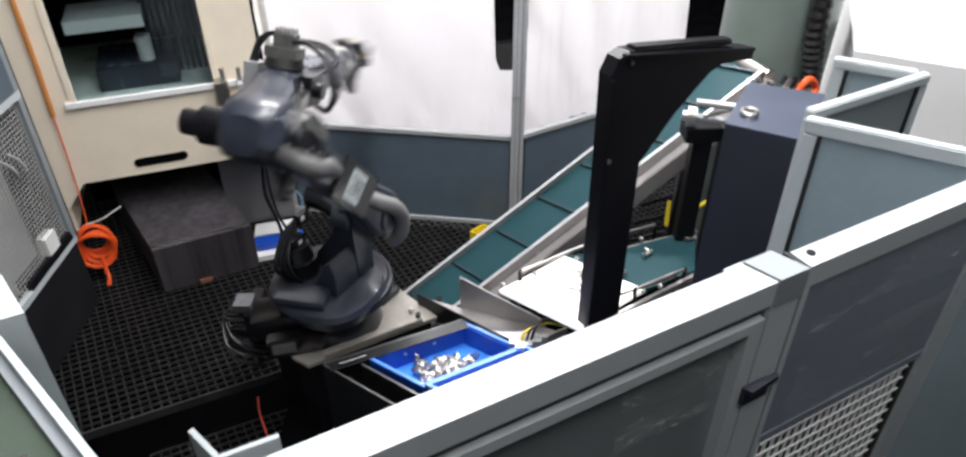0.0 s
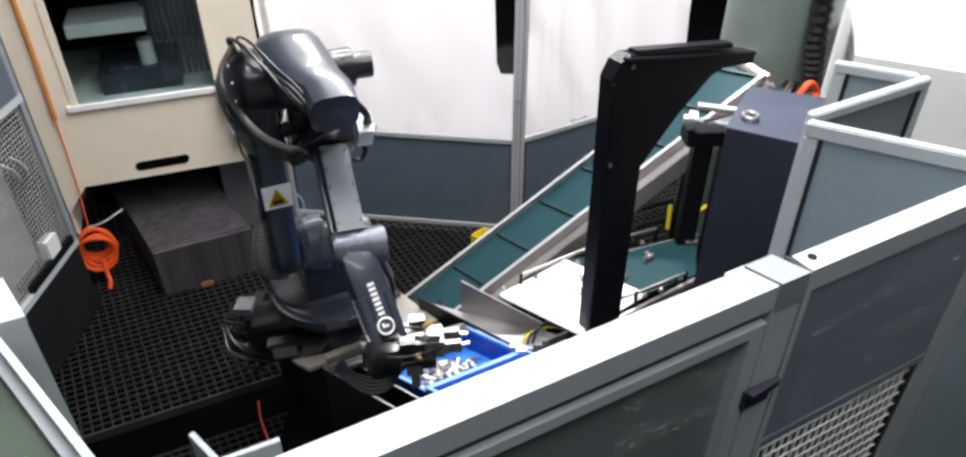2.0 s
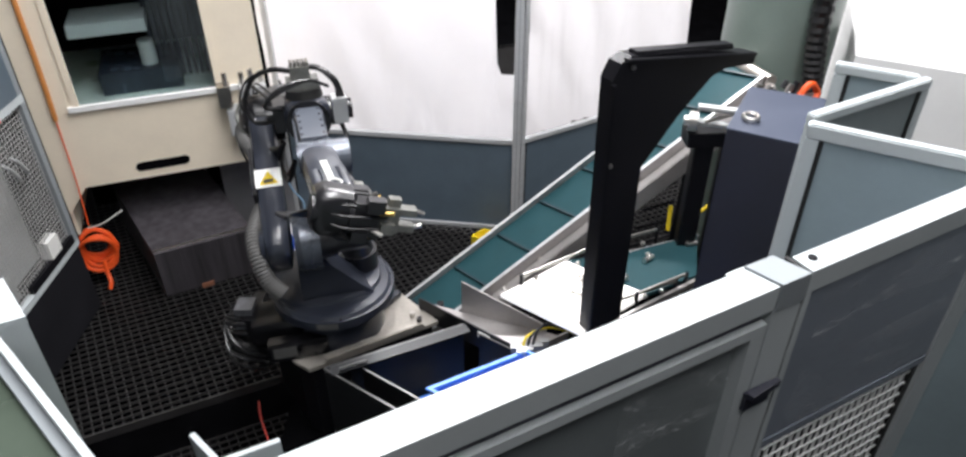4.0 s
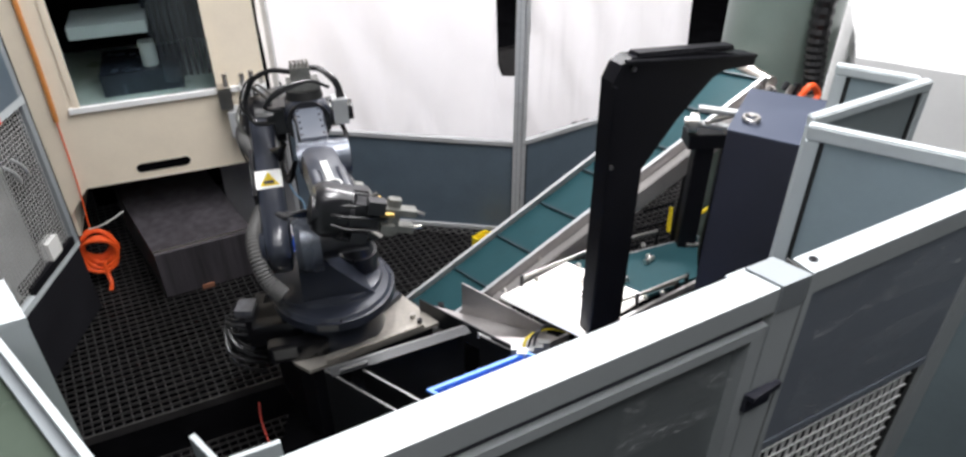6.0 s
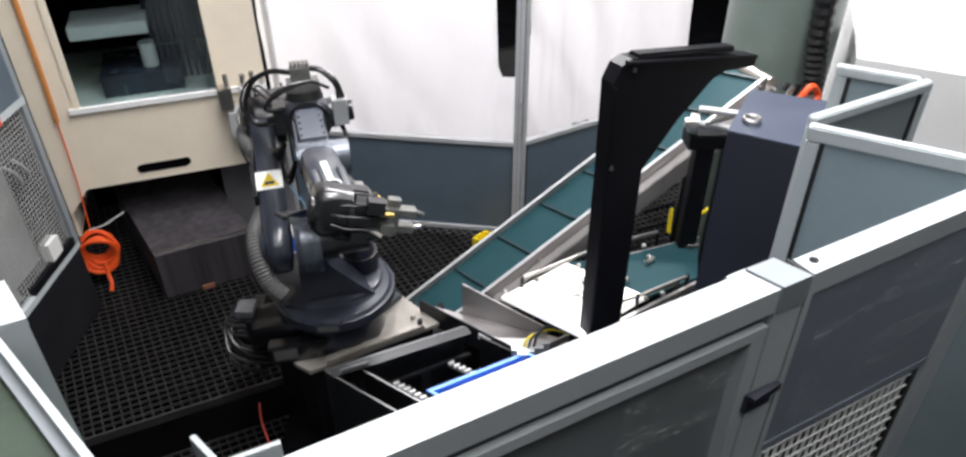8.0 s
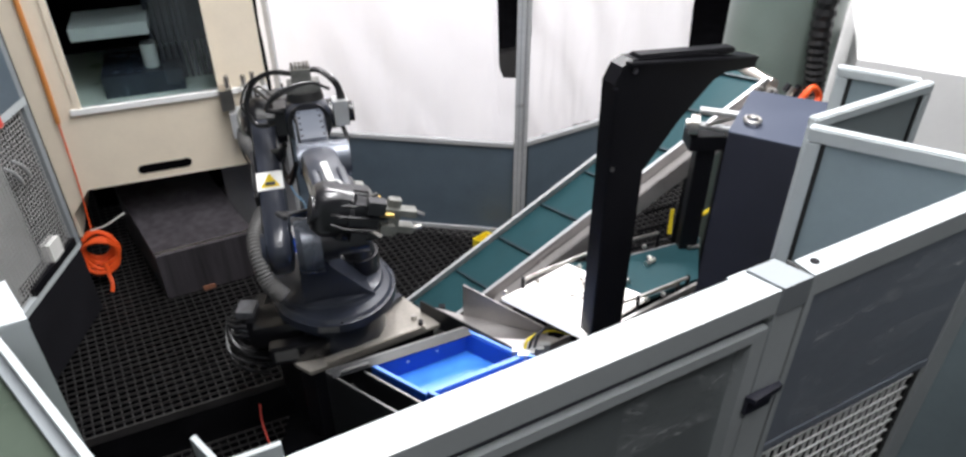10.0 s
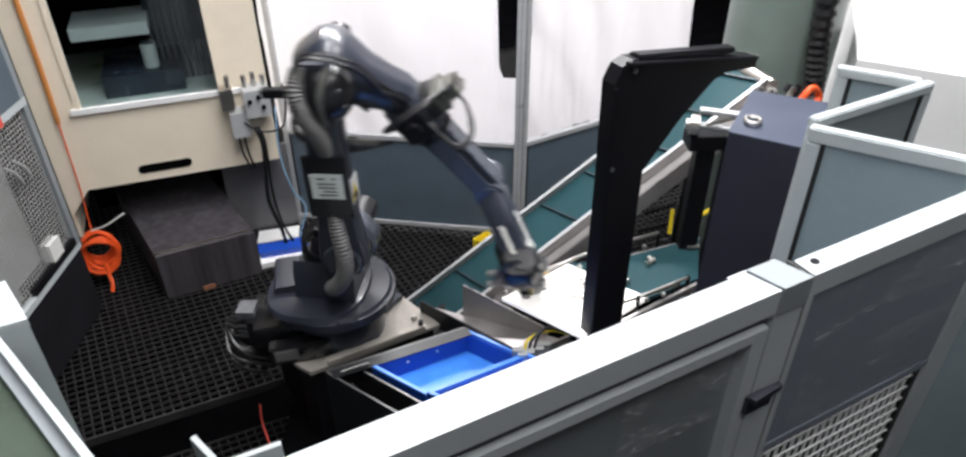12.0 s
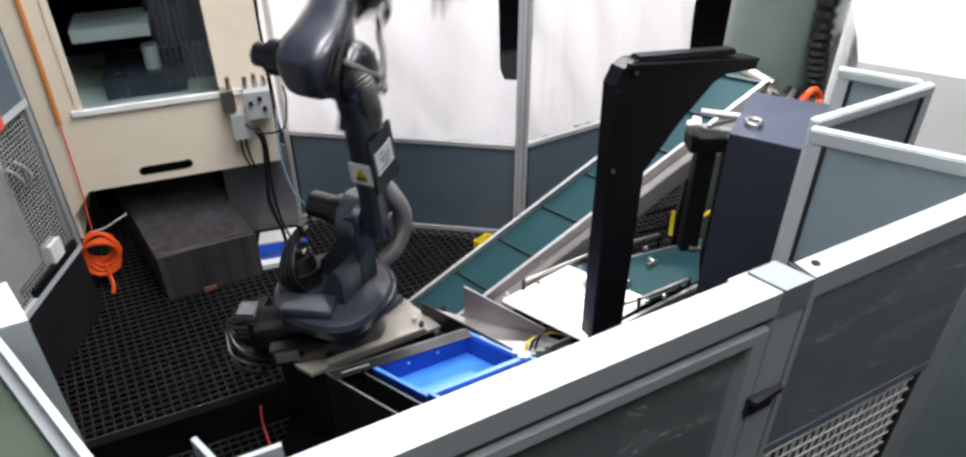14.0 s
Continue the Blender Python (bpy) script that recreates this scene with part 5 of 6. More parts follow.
def upper_arm():
    """Elbow casting with its cable hoops; y runs from the elbow to the root of the forearm."""
    bm = B(); loft(bm, [(-0.13, 0.06, 0.02, 0.14, 0.14), (-0.10, 0.06, 0.02, 0.22, 0.20), (-0.04, 0.06, 0.03, 0.25, 0.22), (0.06, 0.05, 0.045, 0.25, 0.19), (0.15, 0.03, 0.075, 0.21, 0.165), (0.24, 0.0, 0.105, 0.175, 0.15), (0.33, 0, 0.113, 0.16, 0.15)], power=3.6)
    t = rpart("upper_arm", bm, ROBOT, smooth=True)
    bm = B(); ball(bm, (0.215, 0, 0), 0.112, (0.75, 1, 1), seg=28); rod(bm, (0.10, 0, 0), (0.215, 0, 0), 0.112, seg=32); rpart("elbow_hub", bm, ROBOT_DARK, t, "glossy black domed elbow cover", smooth=True)
    bm = B(); rod(bm, (-0.07, 0, 0.0), (-0.15, 0, 0.0), 0.07, seg=24); rod(bm, (-0.15, 0, 0.0), (-0.22, 0, 0.0), 0.048, seg=20); rpart("elbow_motor", bm, ROBOT_DARK, t, "black servo motor", smooth=True)
    bm = B(); box(bm, -0.02, 0.12, -0.03, 0.07, 0.10, 0.128); rpart("terminal_box", bm, ROBOT_MID, t, "blue-grey cover", bevel=0.01)
    bm = B(); box(bm, -0.045, 0.155, 0.02, 0.028, -0.052, -0.046); box(bm, -0.02, 0.11, 0.09, 0.20, -0.03, -0.018, pose(0, 0, 0, 12)); rpart("inspection_cover", bm, ROBOT_DARK, t, "black inspection cover", bevel=0.004)
    for k in range(8):
        p = Vector((0.272, 0.085 * math.cos(k * 0.785), 0.085 * math.sin(k * 0.785)))
        bm = B(); rod(bm, p, p + Vector((0.006, 0, 0)), 0.007, seg=6); rpart("hub_bolt", bm, PLUG, t)
    bm = B(); beam(bm, (0.195, -0.055, -0.085), (0.195, -0.125, -0.185), 0.03, 0.035); rpart("rear_bracket", bm, ROBOT_DARK, t, bevel=0.003)
    r = random.Random(11)
    for k in range(4):
        x = 0.16 + 0.06 * r.random()
        top = 0.09 + 0.05 * r.random()
        bm = B(); hose(bm, [(x, -0.10, -0.06), (x + 0.05, -0.15, 0.06), (x + 0.03, -0.02, top + 0.03), (x - 0.03, 0.12, top + 0.02), (x - 0.08, 0.24, 0.12 + 0.04 * r.random()), (x * 0.3, 0.33, 0.10)], 0.005 + 0.003 * r.random(), n=10); rpart("cable_hoop", bm, HOSE, t, smooth=True)
    for k in range(4):
        bm = B(); hose(bm, [(0.20, -0.06, 0.06), (0.27 + 0.012 * k, 0.02, -0.02 - 0.02 * k), (0.24, 0.14, -0.08 - 0.012 * k), (0.17, 0.26, -0.07 - 0.02 * k), (0.11, 0.36, 0.0)], 0.008, n=10); rpart("side_cable", bm, HOSE, t, smooth=True)
    bm = B(); hose(bm, [(0.24, -0.08, 0.10), (0.30, -0.02, 0.02), (0.26, 0.10, -0.06), (0.20, 0.22, -0.07), (0.12, 0.33, -0.03)], 0.013, n=10); rpart("silver_hose", bm, GRIP, t, "silvery braided hose", smooth=True)
    for k in range(2):
        bm = B(); hose(bm, [(0.12, 0.0, -0.11), (0.14, 0.06, -0.20 - 0.03 * k), (0.12, 0.18, -0.22 - 0.03 * k), (0.08, 0.28, -0.12)], 0.011, n=10); rpart("slack_cable", bm, HOSE, t, smooth=True)
    return t
def forearm():
    """Forearm; y runs from its root to the bend joint at the origin, z is its cover side."""
    bm = B(); loft(bm, [(-0.60, 0, -0.01, 0.12, 0.12), (-0.575, 0, -0.01, 0.18, 0.17), (-0.49, 0, -0.01, 0.195, 0.185), (-0.42, 0, 0, 0.185, 0.165), (-0.395, 0, 0, 0.15, 0.14)], power=3.2)
    t = rpart("forearm", bm, ROBOT, smooth=True)
    bm = B(); loft(bm, [(-0.40, 0, 0, 0.128, 0.118), (-0.33, 0, 0, 0.128, 0.118), (-0.30, 0, 0, 0.12, 0.112), (-0.06, 0, 0, 0.108, 0.108), (-0.02, 0, 0, 0.118, 0.11), (0.01, 0, 0, 0.10, 0.10)], power=6); rpart("forearm_tube", bm, ROBOT, t, smooth=True)
    bm = B(); rod(bm, (0, -0.405, 0), (0, -0.385, 0), 0.090, seg=32); rpart("roll_flange", bm, ROBOT_DARK, t, smooth=True)
    # black motor box, valve manifold and solenoids on the root
    bm = B(); box(bm, 0.085, 0.135, -0.56, -0.44, -0.05, 0.065); motor = rpart("motor_box", bm, ROBOT_DARK, t, "black motor box", bevel=0.016)
    bm = B(); rod(bm, (0.135, -0.50, 0.008), (0.165, -0.50, 0.008), 0.032, seg=20); rpart("connector", bm, ROBOT_DARK, motor, smooth=True)
    bm = B(); rod(bm, (0, -0.50, 0.08), (0, -0.50, 0.115), 0.078, 0.07, seg=28); rpart("manifold_base", bm, INK, t, "black round base", smooth=True)
    bm = B(); box(bm, -0.066, 0.066, -0.545, -0.455, 0.115, 0.155); rpart("valve_manifold", bm, GRIP, t, "pale valve manifold", bevel=0.006)
    bm = B(); box(bm, -0.035, 0.045, -0.535, -0.47, 0.155, 0.205); rpart("valve_bank", bm, GRIP, t, "pale valve bank", bevel=0.004)
    for k in range(10):
        p = Vector((-0.028 + 0.016 * (k % 5), -0.525 + 0.04 * (k // 5), 0.205))
        bm = B(); rod(bm, p, p + Vector((0, 0, 0.022)), 0.0065, seg=8); rpart("air_fitting", bm, STEEL, t, smooth=True)
    bm = B(); box(bm, -0.165, -0.105, -0.50, -0.41, -0.03, 0.075); sol = rpart("solenoid_block", bm, WIRE, t, "pale grey solenoid block", bevel=0.008)
    bm = B(); rod(bm, (-0.165, -0.45, 0.03), (-0.18, -0.45, 0.03), 0.012, seg=12); rpart("knob", bm, INK, sol)
    for k in range(3):
        bm = B(); hose(bm, [(-0.02 - 0.012 * k, -0.50, 0.20), (-0.08, -0.47 - 0.01 * k, 0.19), (-0.13, -0.45, 0.13 + 0.01 * k), (-0.135 - 0.01 * k, -0.45, 0.07)], 0.010, n=10); rpart("valve_hose", bm, HOSE, t, smooth=True)
    bm = B(); hose(bm, [(-0.13, -0.45, -0.03), (-0.145, -0.42, -0.09), (-0.12, -0.40, -0.12), (-0.07, -0.40, -0.09)], 0.010, n=8); rpart("valve_hose", bm, HOSE, t, smooth=True)
    for k in range(2):
        bm = B(); hose(bm, [(0.03, -0.52, 0.18), (0.12, -0.56, 0.185), (0.20 + 0.02 * k, -0.60, 0.14), (0.245 + 0.02 * k, -0.62, 0.04), (0.22, -0.60, -0.04), (0.16, -0.56, -0.04)], 0.005 if k else 0.011, n=12); rpart("cable_hoop", bm, HOSE, t, smooth=True)
    for k in range(2):
        bm = B(); hose(bm, [(0.10, -0.44, 0.05), (0.16, -0.36 + 0.02 * k, 0.10), (0.10, -0.34, 0.15 + 0.015 * k), (-0.02, -0.40, 0.17), (-0.10, -0.46, 0.12)], 0.007, n=10); rpart("front_hoop", bm, HOSE, t, smooth=True)
    bm = B(); box(bm, -0.048, 0.048, -0.375, -0.035, 0.057, 0.068); cov = rpart("cover_plate", bm, ROBOT_MID, t, "blue-grey cover plate with bolts", bevel=0.004)
    bm = B(); box(bm, 0.058, 0.066, -0.36, -0.05, -0.036, 0.036); rpart("side_cover", bm, ROBOT_MID, t, bevel=0.004)
    for k in range(5):
        for x in (-0.040, 0.040):
            bm = B(); rod(bm, (x, -0.35 + 0.07 * k, 0.068), (x, -0.35 + 0.07 * k, 0.072), 0.005, seg=6); rpart("cover_bolt", bm, ROBOT_DARK, cov)
    bm = B(); rod(bm, (-0.06, 0, 0), (0.062, 0, 0), 0.064, seg=32); rod(bm, (0.062, 0, 0), (0.070, 0, 0), 0.052, seg=28); hub = rpart("bend_hub", bm, ROBOT_PALE, t, "shiny worn grey bend joint cap", smooth=True)
    bm = B(); rod(bm, (-0.06, 0.005, -0.005), (-0.115, 0.005, -0.005), 0.068, seg=32); rpart("bend_cover", bm, ROBOT_PALE, hub, smooth=True)
    bm = B(); rod(bm, (-0.112, 0.005, -0.005), (-0.118, 0.005, -0.005), 0.052, seg=32); rpart("bend_bore", bm, INK, hub, "black open bore")
    return t
def logo(t, m):
    """A ring mark and a row of plain bars, in white."""
    pts = [m @ Vector((0.028 * math.cos(a), 0.028 * math.sin(a), 0.001)) for a in [2 * math.pi * i / 20 for i in range(21)]]
    bm = B(); hose(bm, pts, 0.0042, n=2, seg=6); rpart("logo_ring", bm, LABEL, t, "white ring mark")
    bm = B()
    box(bm, -0.012, 0.012, -0.004, 0.004, 0, 0.0025, m); box(bm, 0.004, 0.012, -0.013, 0.0, 0, 0.0025, m)
    rpart("logo_core", bm, LABEL, t)
    for k in range(7):
        bm = B(); box(bm, -0.012, 0.012, -0.052 - 0.018 * k, -0.041 - 0.018 * k, 0, 0.0025, m); rpart("logo_bar", bm, LABEL, t)


def wrist_arm():
    """Forked wrist arm, y from the bend joint to the wrist, with white marks on two faces."""
    bm = B(); loft(bm, [(-0.21, 0, 0, 0.10, 0.09), (-0.19, 0, 0, 0.128, 0.118), (-0.06, 0, 0, 0.132, 0.12), (0.0, 0, 0, 0.13, 0.116)], power=5)
    t = rpart("wrist_arm", bm, ROBOT, smooth=True)
    for name, x0, x1 in (("fork_prong", -0.065, -0.028), ("fork_prong", 0.022, 0.065)):
        c, w = (x0 + x1) / 2, x1 - x0
        bm = B(); loft(bm, [(-0.01, c, 0, w, 0.116), (0.08, c, 0, w, 0.11), (0.15, c, 0, w, 0.106), (0.19, c, 0, w, 0.09), (0.215, c, 0, w, 0.05)], power=6); rpart(name, bm, ROBOT, t, smooth=True)
    bm = B(); box(bm, -0.03, 0.024, -0.01, 0.135, 0.030, 0.058); rpart("bridge", bm, ROBOT, t, bevel=0.006)
    logo(t, pose(0.0665, 0.15, 0, 0, 90, 0))
    logo(t, pose(0.0, 0.11, 0.0595, 0, 0, 0))
    bm = B(); rod(bm, (-0.028, 0.17, 0), (0.022, 0.17, 0), 0.05, seg=24); rpart("wrist_hub", bm, ROBOT_DARK, t, smooth=True)
    for k in range(3):
        bm = B(); hose(bm, [(-0.05, -0.18, -0.02), (-0.10, -0.06 + 0.02 * k, -0.06), (-0.09, 0.06, -0.10 - 0.015 * k), (-0.04, 0.18, -0.09 - 0.01 * k), (0.02, 0.25, -0.05)], 0.009, n=10); rpart("air_hose", bm, HOSE, t, smooth=True)
    return t
def gripper():
    bm = B(); rod(bm, (0, -0.10, 0), (0, 0.02, 0), 0.048, seg=24); rod(bm, (0, 0.02, 0), (0, 0.035, 0), 0.065, seg=24); t = rpart("gripper", bm, ROBOT_DARK, smooth=True)
    bm = B(); box(bm, -0.06, 0.06, 0.035, 0.12, -0.05, 0.05); rpart("tool_block", bm, ROBOT_DARK, t, bevel=0.006)
    bm = B(); box(bm, -0.045, 0.045, 0.12, 0.19, -0.035, 0.035); rpart("jaw_body", bm, GRIP, t, "worn steel gripper body", bevel=0.004)
    for x, y, z, s in ((-0.06, 0.10, 0.05, 0.022), (0.06, 0.13, -0.03, 0.02), (0.02, 0.15, 0.045, 0.018), (-0.05, 0.06, -0.055, 0.022), (0.055, 0.06, 0.05, 0.02), (-0.055, 0.17, 0.0, 0.016)):
        bm = B(); box(bm, x - s, x + s, y - s * 1.3, y + s * 1.3, z - s, z + s); rpart("valve_cube", bm, GRIP if s < 0.02 else ROBOT_DARK, t, bevel=0.003)
    for s in (-1, 1):
        bm = B(); box(bm, s * 0.03 - 0.01, s * 0.03 + 0.013, 0.19, 0.25, -0.022, 0.022); rpart("jaw", bm, GRIP, t, bevel=0.003)
        bm = B(); rod(bm, (s * 0.03, 0.25, 0), (s * 0.022, 0.28, 0), 0.008, seg=8); rpart("fingertip", bm, STEEL, t)
    bm = B(); box(bm, -0.04, 0.04, 0.05, 0.11, -0.12, -0.05); rpart("second_body", bm, GRIP, t, bevel=0.004)
    for s in (-1, 1):
        bm = B(); box(bm, s * 0.025 - 0.009, s * 0.025 + 0.009, 0.065, 0.095, -0.19, -0.13); rpart("second_jaw", bm, GRIP, t, bevel=0.003)
    bm = B(); loft(bm, [(-0.09, 0, -0.02, 0.13, 0.12), (-0.06, 0, -0.02, 0.17, 0.15), (0.03, 0, -0.02, 0.16, 0.14), (0.05, 0, -0.02, 0.11, 0.10)], power=4); rpart("wrist_body", bm, ROBOT_DARK, t, "black wrist body", smooth=True)
    for k in range(5):
        bm = B(); hose(bm, [(0.07 - 0.02 * k, 0.06, -0.02), (0.06, 0.0, -0.09 - 0.008 * k), (0.05 + 0.01 * k, -0.09, -0.09 - 0.01 * k), (0.05, -0.15 - 0.01 * k, -0.05), (0.04, -0.17, 0.0)], 0.007, n=10); rpart("slack_tube", bm, HOSE, t, smooth=True)
    r = random.Random(5)
    for k in range(9):
        a = 2 * math.pi * k / 9 + 0.5 * r.random()
        c, s = math.cos(a), math.sin(a)
        o = 0.065 + 0.03 * r.random()
        bm = B(); hose(bm, [(0.04 * c, -0.06, 0.04 * s), (o * c, 0.0, o * s), (o * c, 0.07 + 0.03 * r.random(), 0.95 * o * s), (0.045 * c, 0.14 + 0.04 * r.random(), 0.04 * s)], 0.004 + 0.002 * r.random()); rpart("air_tube", bm, HOSE, t, smooth=True)
    for k in range(6):
        p = Vector((0.06 * math.cos(k * 1.05), 0.08 + 0.02 * (k % 3), 0.055 * math.sin(k * 1.05)))
        bm = B(); rod(bm, p, p * 1.35, 0.008, seg=8); rpart("push_fitting", bm, STEEL if k % 2 else BRASS, t)
    return t


TURRET, LOWER, UPPER, FOREARM, WRIST, GRIPPER = turret(), lower_arm(), upper_arm(), forearm(), wrist_arm(), gripper()


def link_pose(at, way, yaw):
    """A pose at a point, y along way, x to the robot's side."""
    y = Vector(way).normalized()
    a = radians(yaw)
    x = Vector((math.sin(a), -math.cos(a), 0))
    x = (x - y * x.dot(y)).normalized()
    z = x.cross(y)
    m = Matrix((x, y, z)).transposed().to_4x4()
    m.translation = at
    return m


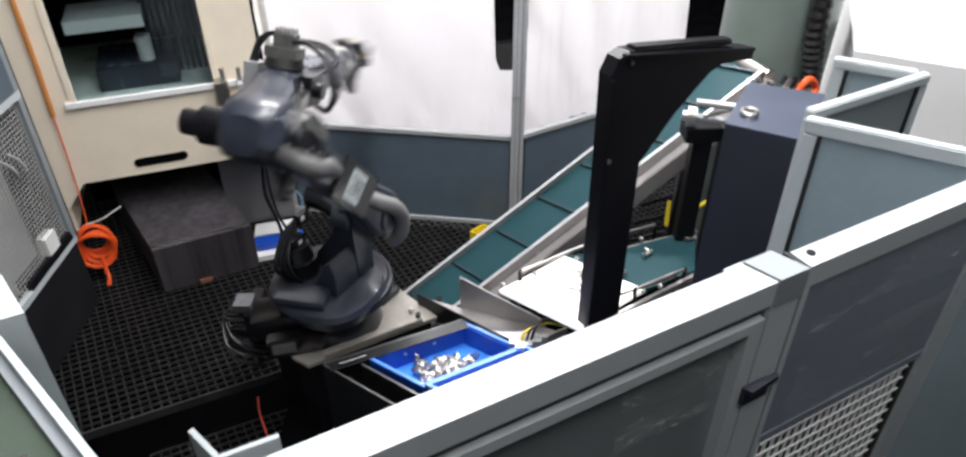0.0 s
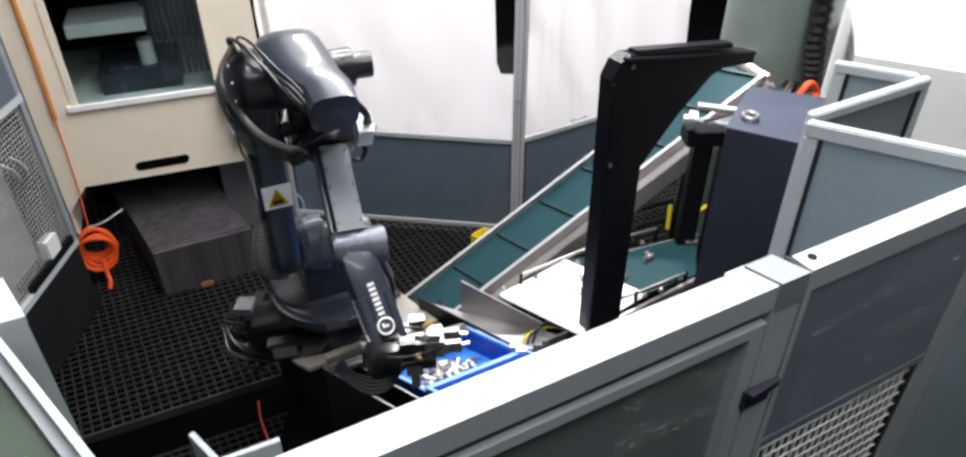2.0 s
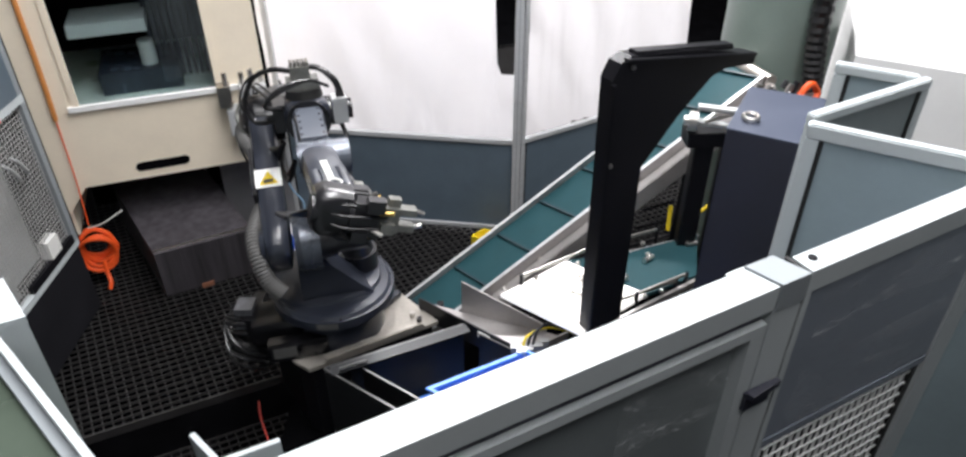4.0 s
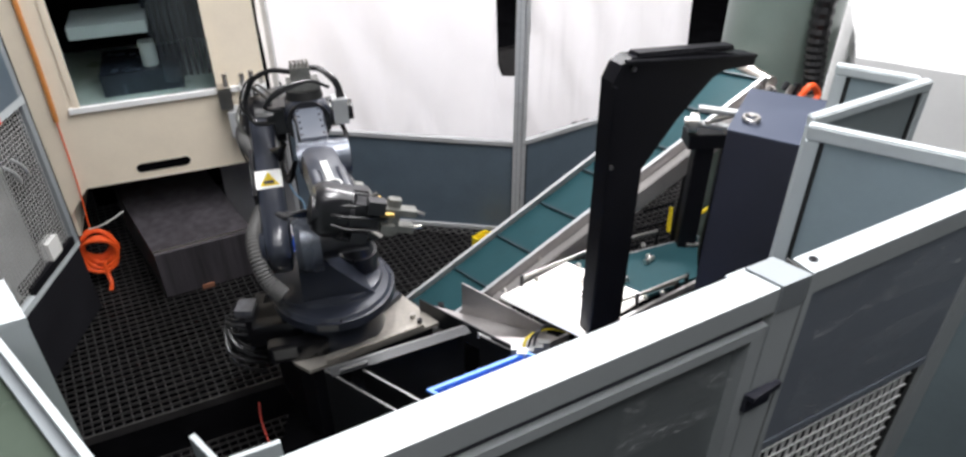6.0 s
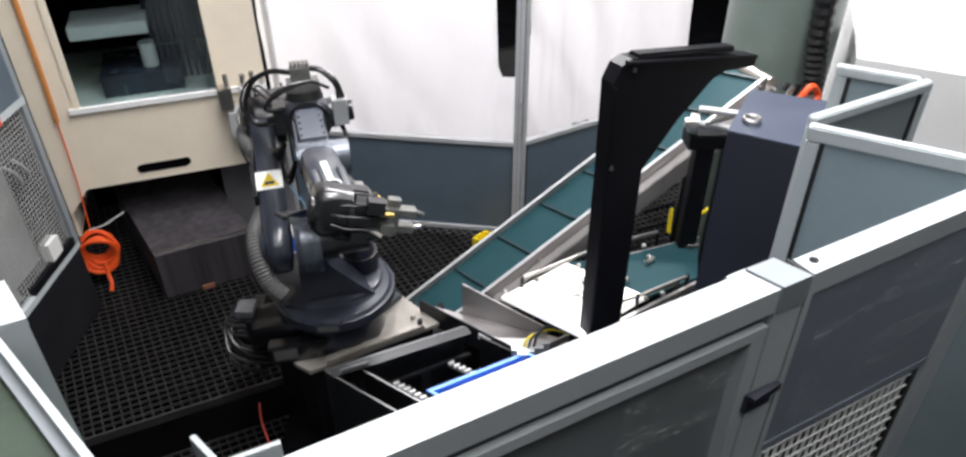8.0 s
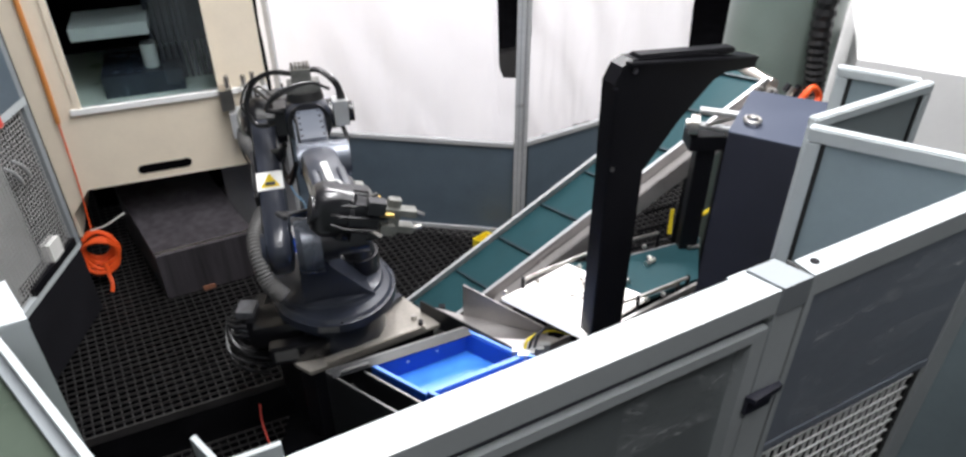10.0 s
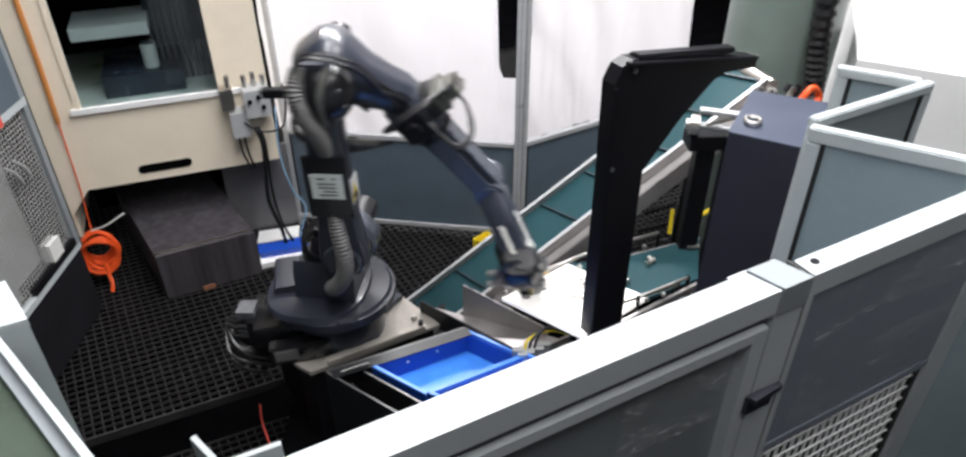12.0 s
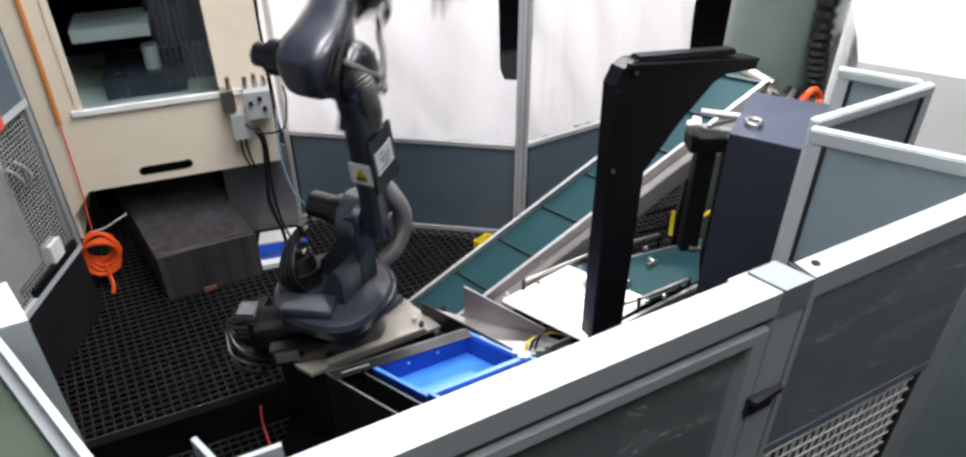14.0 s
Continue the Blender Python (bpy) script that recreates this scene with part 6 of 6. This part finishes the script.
def motions():
    # seconds, turret yaw, then elbow, forearm root, bend, wrist and tool tip from the robot's base
    rows = [
        (0, 62, 0.02, -0.388, 1.148, -0.091, 0.097, 1.142, -0.023, 0.541, 1.003, -0.007, 0.911, 0.92, 0.063, 1.183, 0.845),
        (0.1, 42, -0.15, -0.404, 1.103, -0.103, 0.097, 1.08, 0.089, 0.495, 0.922, 0.227, 0.836, 0.824, 0.429, 0.664, 0.941),
        (0.2, 20, -0.309, -0.325, 1.081, -0.091, 0.123, 0.999, 0.203, 0.415, 0.777, 0.477, 0.199, 0.927, 0.728, 0.081, 1.011),
        (0.3, 4, -0.489, -0.235, 0.938, -0.147, -0.14, 1.076, 0.306, -0.262, 1.109, 0.517, 0.008, 0.946, 0.756, -0.133, 1.032),
        (0.4, -5, -0.552, -0.152, 0.872, -0.174, -0.053, 1.003, 0.28, -0.174, 1.026, 0.518, 0.071, 0.86, 0.767, -0.063, 0.922),
        (0.5, -18, -0.561, -0.028, 0.899, -0.165, -0.014, 1.02, 0.252, -0.23, 1.03, 0.584, -0.402, 1.098, 0.784, -0.214, 1.004),
        (0.6, -25, -0.571, 0.046, 0.872, -0.191, 0.005, 1.016, 0.187, -0.271, 1.056, 0.483, -0.119, 0.874, 0.772, -0.122, 0.893),
        (0.7, -40, -0.54, 0.192, 0.872, -0.174, 0.058, 1.009, 0.128, -0.3, 1.041, 0.426, -0.275, 0.806, 0.706, -0.239, 0.873),
        (0.8, -58, -0.457, 0.353, 0.86, -0.121, 0.121, 0.985, 0.087, -0.3, 1, 0.317, -0.601, 1.032, 0.548, -0.447, 0.948),
        (0.9, -72, -0.362, 0.466, 0.824, -0.06, 0.179, 0.976, 0.082, -0.266, 1.026, 0.219, -0.621, 1.03, 0.49, -0.553, 0.95),
        (1, -74, -0.345, 0.478, 0.824, -0.05, 0.182, 0.977, 0.081, -0.266, 1.027, 0.219, -0.62, 1.031, 0.489, -0.553, 0.951),
        (1.1, -73, -0.322, 0.369, 1.027, -0.017, 0.057, 1.109, 0.119, -0.392, 1.071, 0.261, -0.741, 1.019, 0.525, -0.666, 0.926),
        (1.2, -71, -0.27, 0.171, 1.208, 0.043, -0.14, 1.224, 0.185, -0.573, 1.109, 0.327, -0.905, 0.992, 0.59, -0.84, 0.888),
        (1.3, -69, -0.2, -0.036, 1.298, 0.072, -0.053, 1.025, 0.205, -0.495, 0.934, 0.302, -0.654, 0.603, 0.592, -0.655, 0.589),
        (1.4, -67, -0.139, -0.183, 1.32, 0.092, -0.122, 1.062, 0.22, -0.515, 0.837, 0.346, -0.709, 0.536, 0.631, -0.656, 0.514),
        (1.5, -65, -0.111, -0.235, 1.32, 0.098, -0.148, 1.076, 0.222, -0.524, 0.823, 0.355, -0.718, 0.525, 0.642, -0.676, 0.525),
        (2, -65, -0.111, -0.235, 1.32, 0.098, -0.146, 1.079, 0.222, -0.522, 0.826, 0.354, -0.716, 0.527, 0.641, -0.673, 0.527),
        (2.1, -67, -0.154, -0.148, 1.317, 0.097, -0.151, 1.083, 0.226, -0.563, 0.897, 0.334, -0.692, 0.556, 0.619, -0.638, 0.535),
        (2.2, -70, -0.246, 0.092, 1.251, 0.066, -0.216, 1.261, 0.209, -0.647, 1.139, 0.347, -0.982, 1.026, 0.59, -0.88, 0.904),
        (2.3, -72, -0.321, 0.341, 1.057, -0.014, 0.031, 1.13, 0.126, -0.415, 1.081, 0.269, -0.764, 1.032, 0.523, -0.673, 0.927),
        (2.4, -74, -0.345, 0.478, 0.824, -0.051, 0.184, 0.981, 0.079, -0.264, 1.036, 0.217, -0.619, 1.039, 0.487, -0.549, 0.959),
        (2.5, -74, -0.345, 0.478, 0.824, -0.051, 0.184, 0.981, 0.079, -0.264, 1.037, 0.217, -0.618, 1.039, 0.487, -0.549, 0.959),
        (11.2, -74, -0.345, 0.478, 0.824, -0.055, 0.185, 0.986, 0.072, -0.263, 1.048, 0.211, -0.617, 1.049, 0.48, -0.546, 0.968),
        (11.3, -64, -0.413, 0.39, 0.884, -0.075, 0.131, 0.993, 0.12, -0.297, 0.99, 0.341, -0.606, 0.997, 0.58, -0.513, 0.862),
        (11.4, -47, -0.493, 0.236, 0.93, -0.081, 0.09, 1.01, 0.241, -0.251, 0.97, 0.496, -0.529, 0.931, 0.69, -0.74, 0.975),
        (11.5, -30, -0.48, 0.046, 1.038, -0.044, 0.011, 1.049, 0.342, -0.229, 0.929, 0.635, -0.439, 0.807, 0.717, -0.346, 0.545),
        (11.6, -20, -0.39, -0.071, 1.14, 0.049, 0.034, 1.028, 0.437, -0.045, 0.773, 0.721, -0.02, 0.523, 0.774, -0.305, 0.542),
        (11.7, -12, -0.307, -0.139, 1.194, 0.102, -0.065, 1.107, 0.49, -0.199, 0.877, 0.718, -0.162, 0.576, 0.754, -0.055, 0.309),
        (11.8, -10, -0.214, -0.165, 1.246, 0.166, 0.06, 1.054, 0.495, 0.109, 0.721, 0.711, -0.157, 0.558, 0.813, -0.033, 0.317),
        (11.9, -9, -0.069, -0.192, 1.298, 0.273, 0.067, 1.059, 0.543, 0.155, 0.684, 0.719, -0.129, 0.505, 0.778, -0.4, 0.59),
        (12, -6, 0.093, -0.211, 1.32, 0.428, 0.027, 1.082, 0.706, 0.085, 0.707, 0.865, -0.137, 0.442, 0.926, -0.001, 0.193),
        (12.1, -4, 0.228, -0.216, 1.313, 0.556, -0.009, 1.072, 0.833, 0.008, 0.693, 0.949, -0.309, 0.517, 0.998, -0.157, 0.275),
        (12.2, -2, 0.308, -0.211, 1.299, 0.624, -0.012, 1.051, 0.893, -0.011, 0.665, 0.98, -0.366, 0.561, 1.008, -0.235, 0.304),
        (12.5, 0, 0.322, -0.2, 1.297, 0.625, -0.018, 1.042, 0.884, -0.04, 0.651, 0.942, -0.385, 0.503, 0.996, -0.263, 0.246),
        (12.8, 0, 0.322, -0.2, 1.297, 0.625, -0.017, 1.042, 0.883, -0.038, 0.65, 0.941, -0.383, 0.502, 0.995, -0.261, 0.244),
        (13.3, 0, 0.322, -0.2, 1.297, 0.624, -0.016, 1.041, 0.882, -0.035, 0.648, 0.94, -0.38, 0.499, 0.993, -0.258, 0.242),
        (13.4, 0, 0.305, -0.2, 1.301, 0.612, 0.007, 1.05, 0.877, 0.015, 0.662, 0.967, -0.335, 0.544, 1.015, -0.211, 0.287),
        (13.5, 2, 0.249, -0.191, 1.313, 0.509, 0.105, 1.036, 0.717, 0.215, 0.63, 0.82, -0.121, 0.485, 0.889, 0.041, 0.255),
        (13.6, 8, 0.102, -0.188, 1.317, 0.364, 0.111, 1.066, 0.608, 0.217, 0.679, 0.731, 0.257, 0.322, 0.804, -0.013, 0.401),
        (13.7, 22, 0.043, -0.198, 1.299, 0.222, 0.183, 1.066, 0.434, 0.38, 0.695, 0.557, 0.369, 0.336, 0.67, 0.497, 0.101),
        (13.8, 35, 0.023, -0.228, 1.276, 0.132, 0.209, 1.096, 0.332, 0.488, 0.775, 0.527, 0.487, 0.448, 0.629, 0.65, 0.231),
        (13.9, 50, 0.118, -0.171, 1.294, 0.127, 0.296, 1.168, 0.28, 0.651, 0.9, 0.469, 0.743, 0.583, 0.63, 0.91, 0.41),
        (14, 66, 0.189, -0.067, 1.31, 0.15, 0.337, 1.489, 0.338, 0.759, 1.575, 0.477, 1.071, 1.408, 0.56, 1.257, 1.205),
    ]
    tracks = {k: [] for k in (TURRET, LOWER, UPPER, FOREARM, WRIST, GRIPPER)}
    for t, yaw, *v in rows:
        e, r, b, w, g = (Vector(v[i:i + 3]) for i in (0, 3, 6, 9, 12))
        a = radians(yaw)
        right = Vector((math.sin(a), -math.cos(a), 0))
        s = Vector((0.14 * math.cos(a), 0.14 * math.sin(a), 0.585)) + right * 0.2
        tracks[TURRET].append((t, pose(0, 0, 0, 0, 0, yaw)))
        tracks[LOWER].append((t, link_pose((s + e) / 2, e - s, yaw)))
        c = e - right * 0.2
        share = min(1.0, max(0.0, ((b - c).length - 0.55) / 0.3))
        level = Vector((math.cos(a), math.sin(a), -0.25))
        tracks[UPPER].append((t, link_pose(c, (b - r).normalized() * share + level * (1 - share), yaw)))
        tracks[FOREARM].append((t, link_pose(b, b - r, yaw)))
        tracks[WRIST].append((t, link_pose((b + w) / 2, w - b, yaw)))
        tracks[GRIPPER].append((t, link_pose(w, g - w, yaw)))
    for ob, r in tracks.items():
        walk(ob, r)

    def at(z, b=0.0):
        return Matrix.Translation((CC.x + C2.x * b, CC.y + C2.y * b, z))
    full = [(0, at(0.55)), (3.05, at(0.55)), (3.2, at(0.525)), (4.3, at(0.15)), (4.6, at(0.15)), (5.3, at(0.15, 2.0)), (14, at(0.15, 2.0))]
    walk(CRATE_FULL, full)
    for ob, m in PILE:
        walk(ob, [(t, p @ m) for t, p in full])
    walk(CRATE_NEXT, [(0, at(0.572, 1.06)), (8.5, at(0.572, 1.06)), (9.7, at(0.55)), (14, at(0.55))])
    walk(CRATE_LAST, [(0, at(0.572, 2.12)), (8.5, at(0.572, 2.12)), (9.7, at(0.572, 1.06)), (14, at(0.572, 1.06))])
    walk(LIFT, [(0, at(0.55)), (3.05, at(0.55)), (3.2, at(0.525)), (4.3, at(0.15)), (5.9, at(0.15)), (6.6, at(0.40)), (7.2, at(0.55)), (14, at(0.55))])


motions()
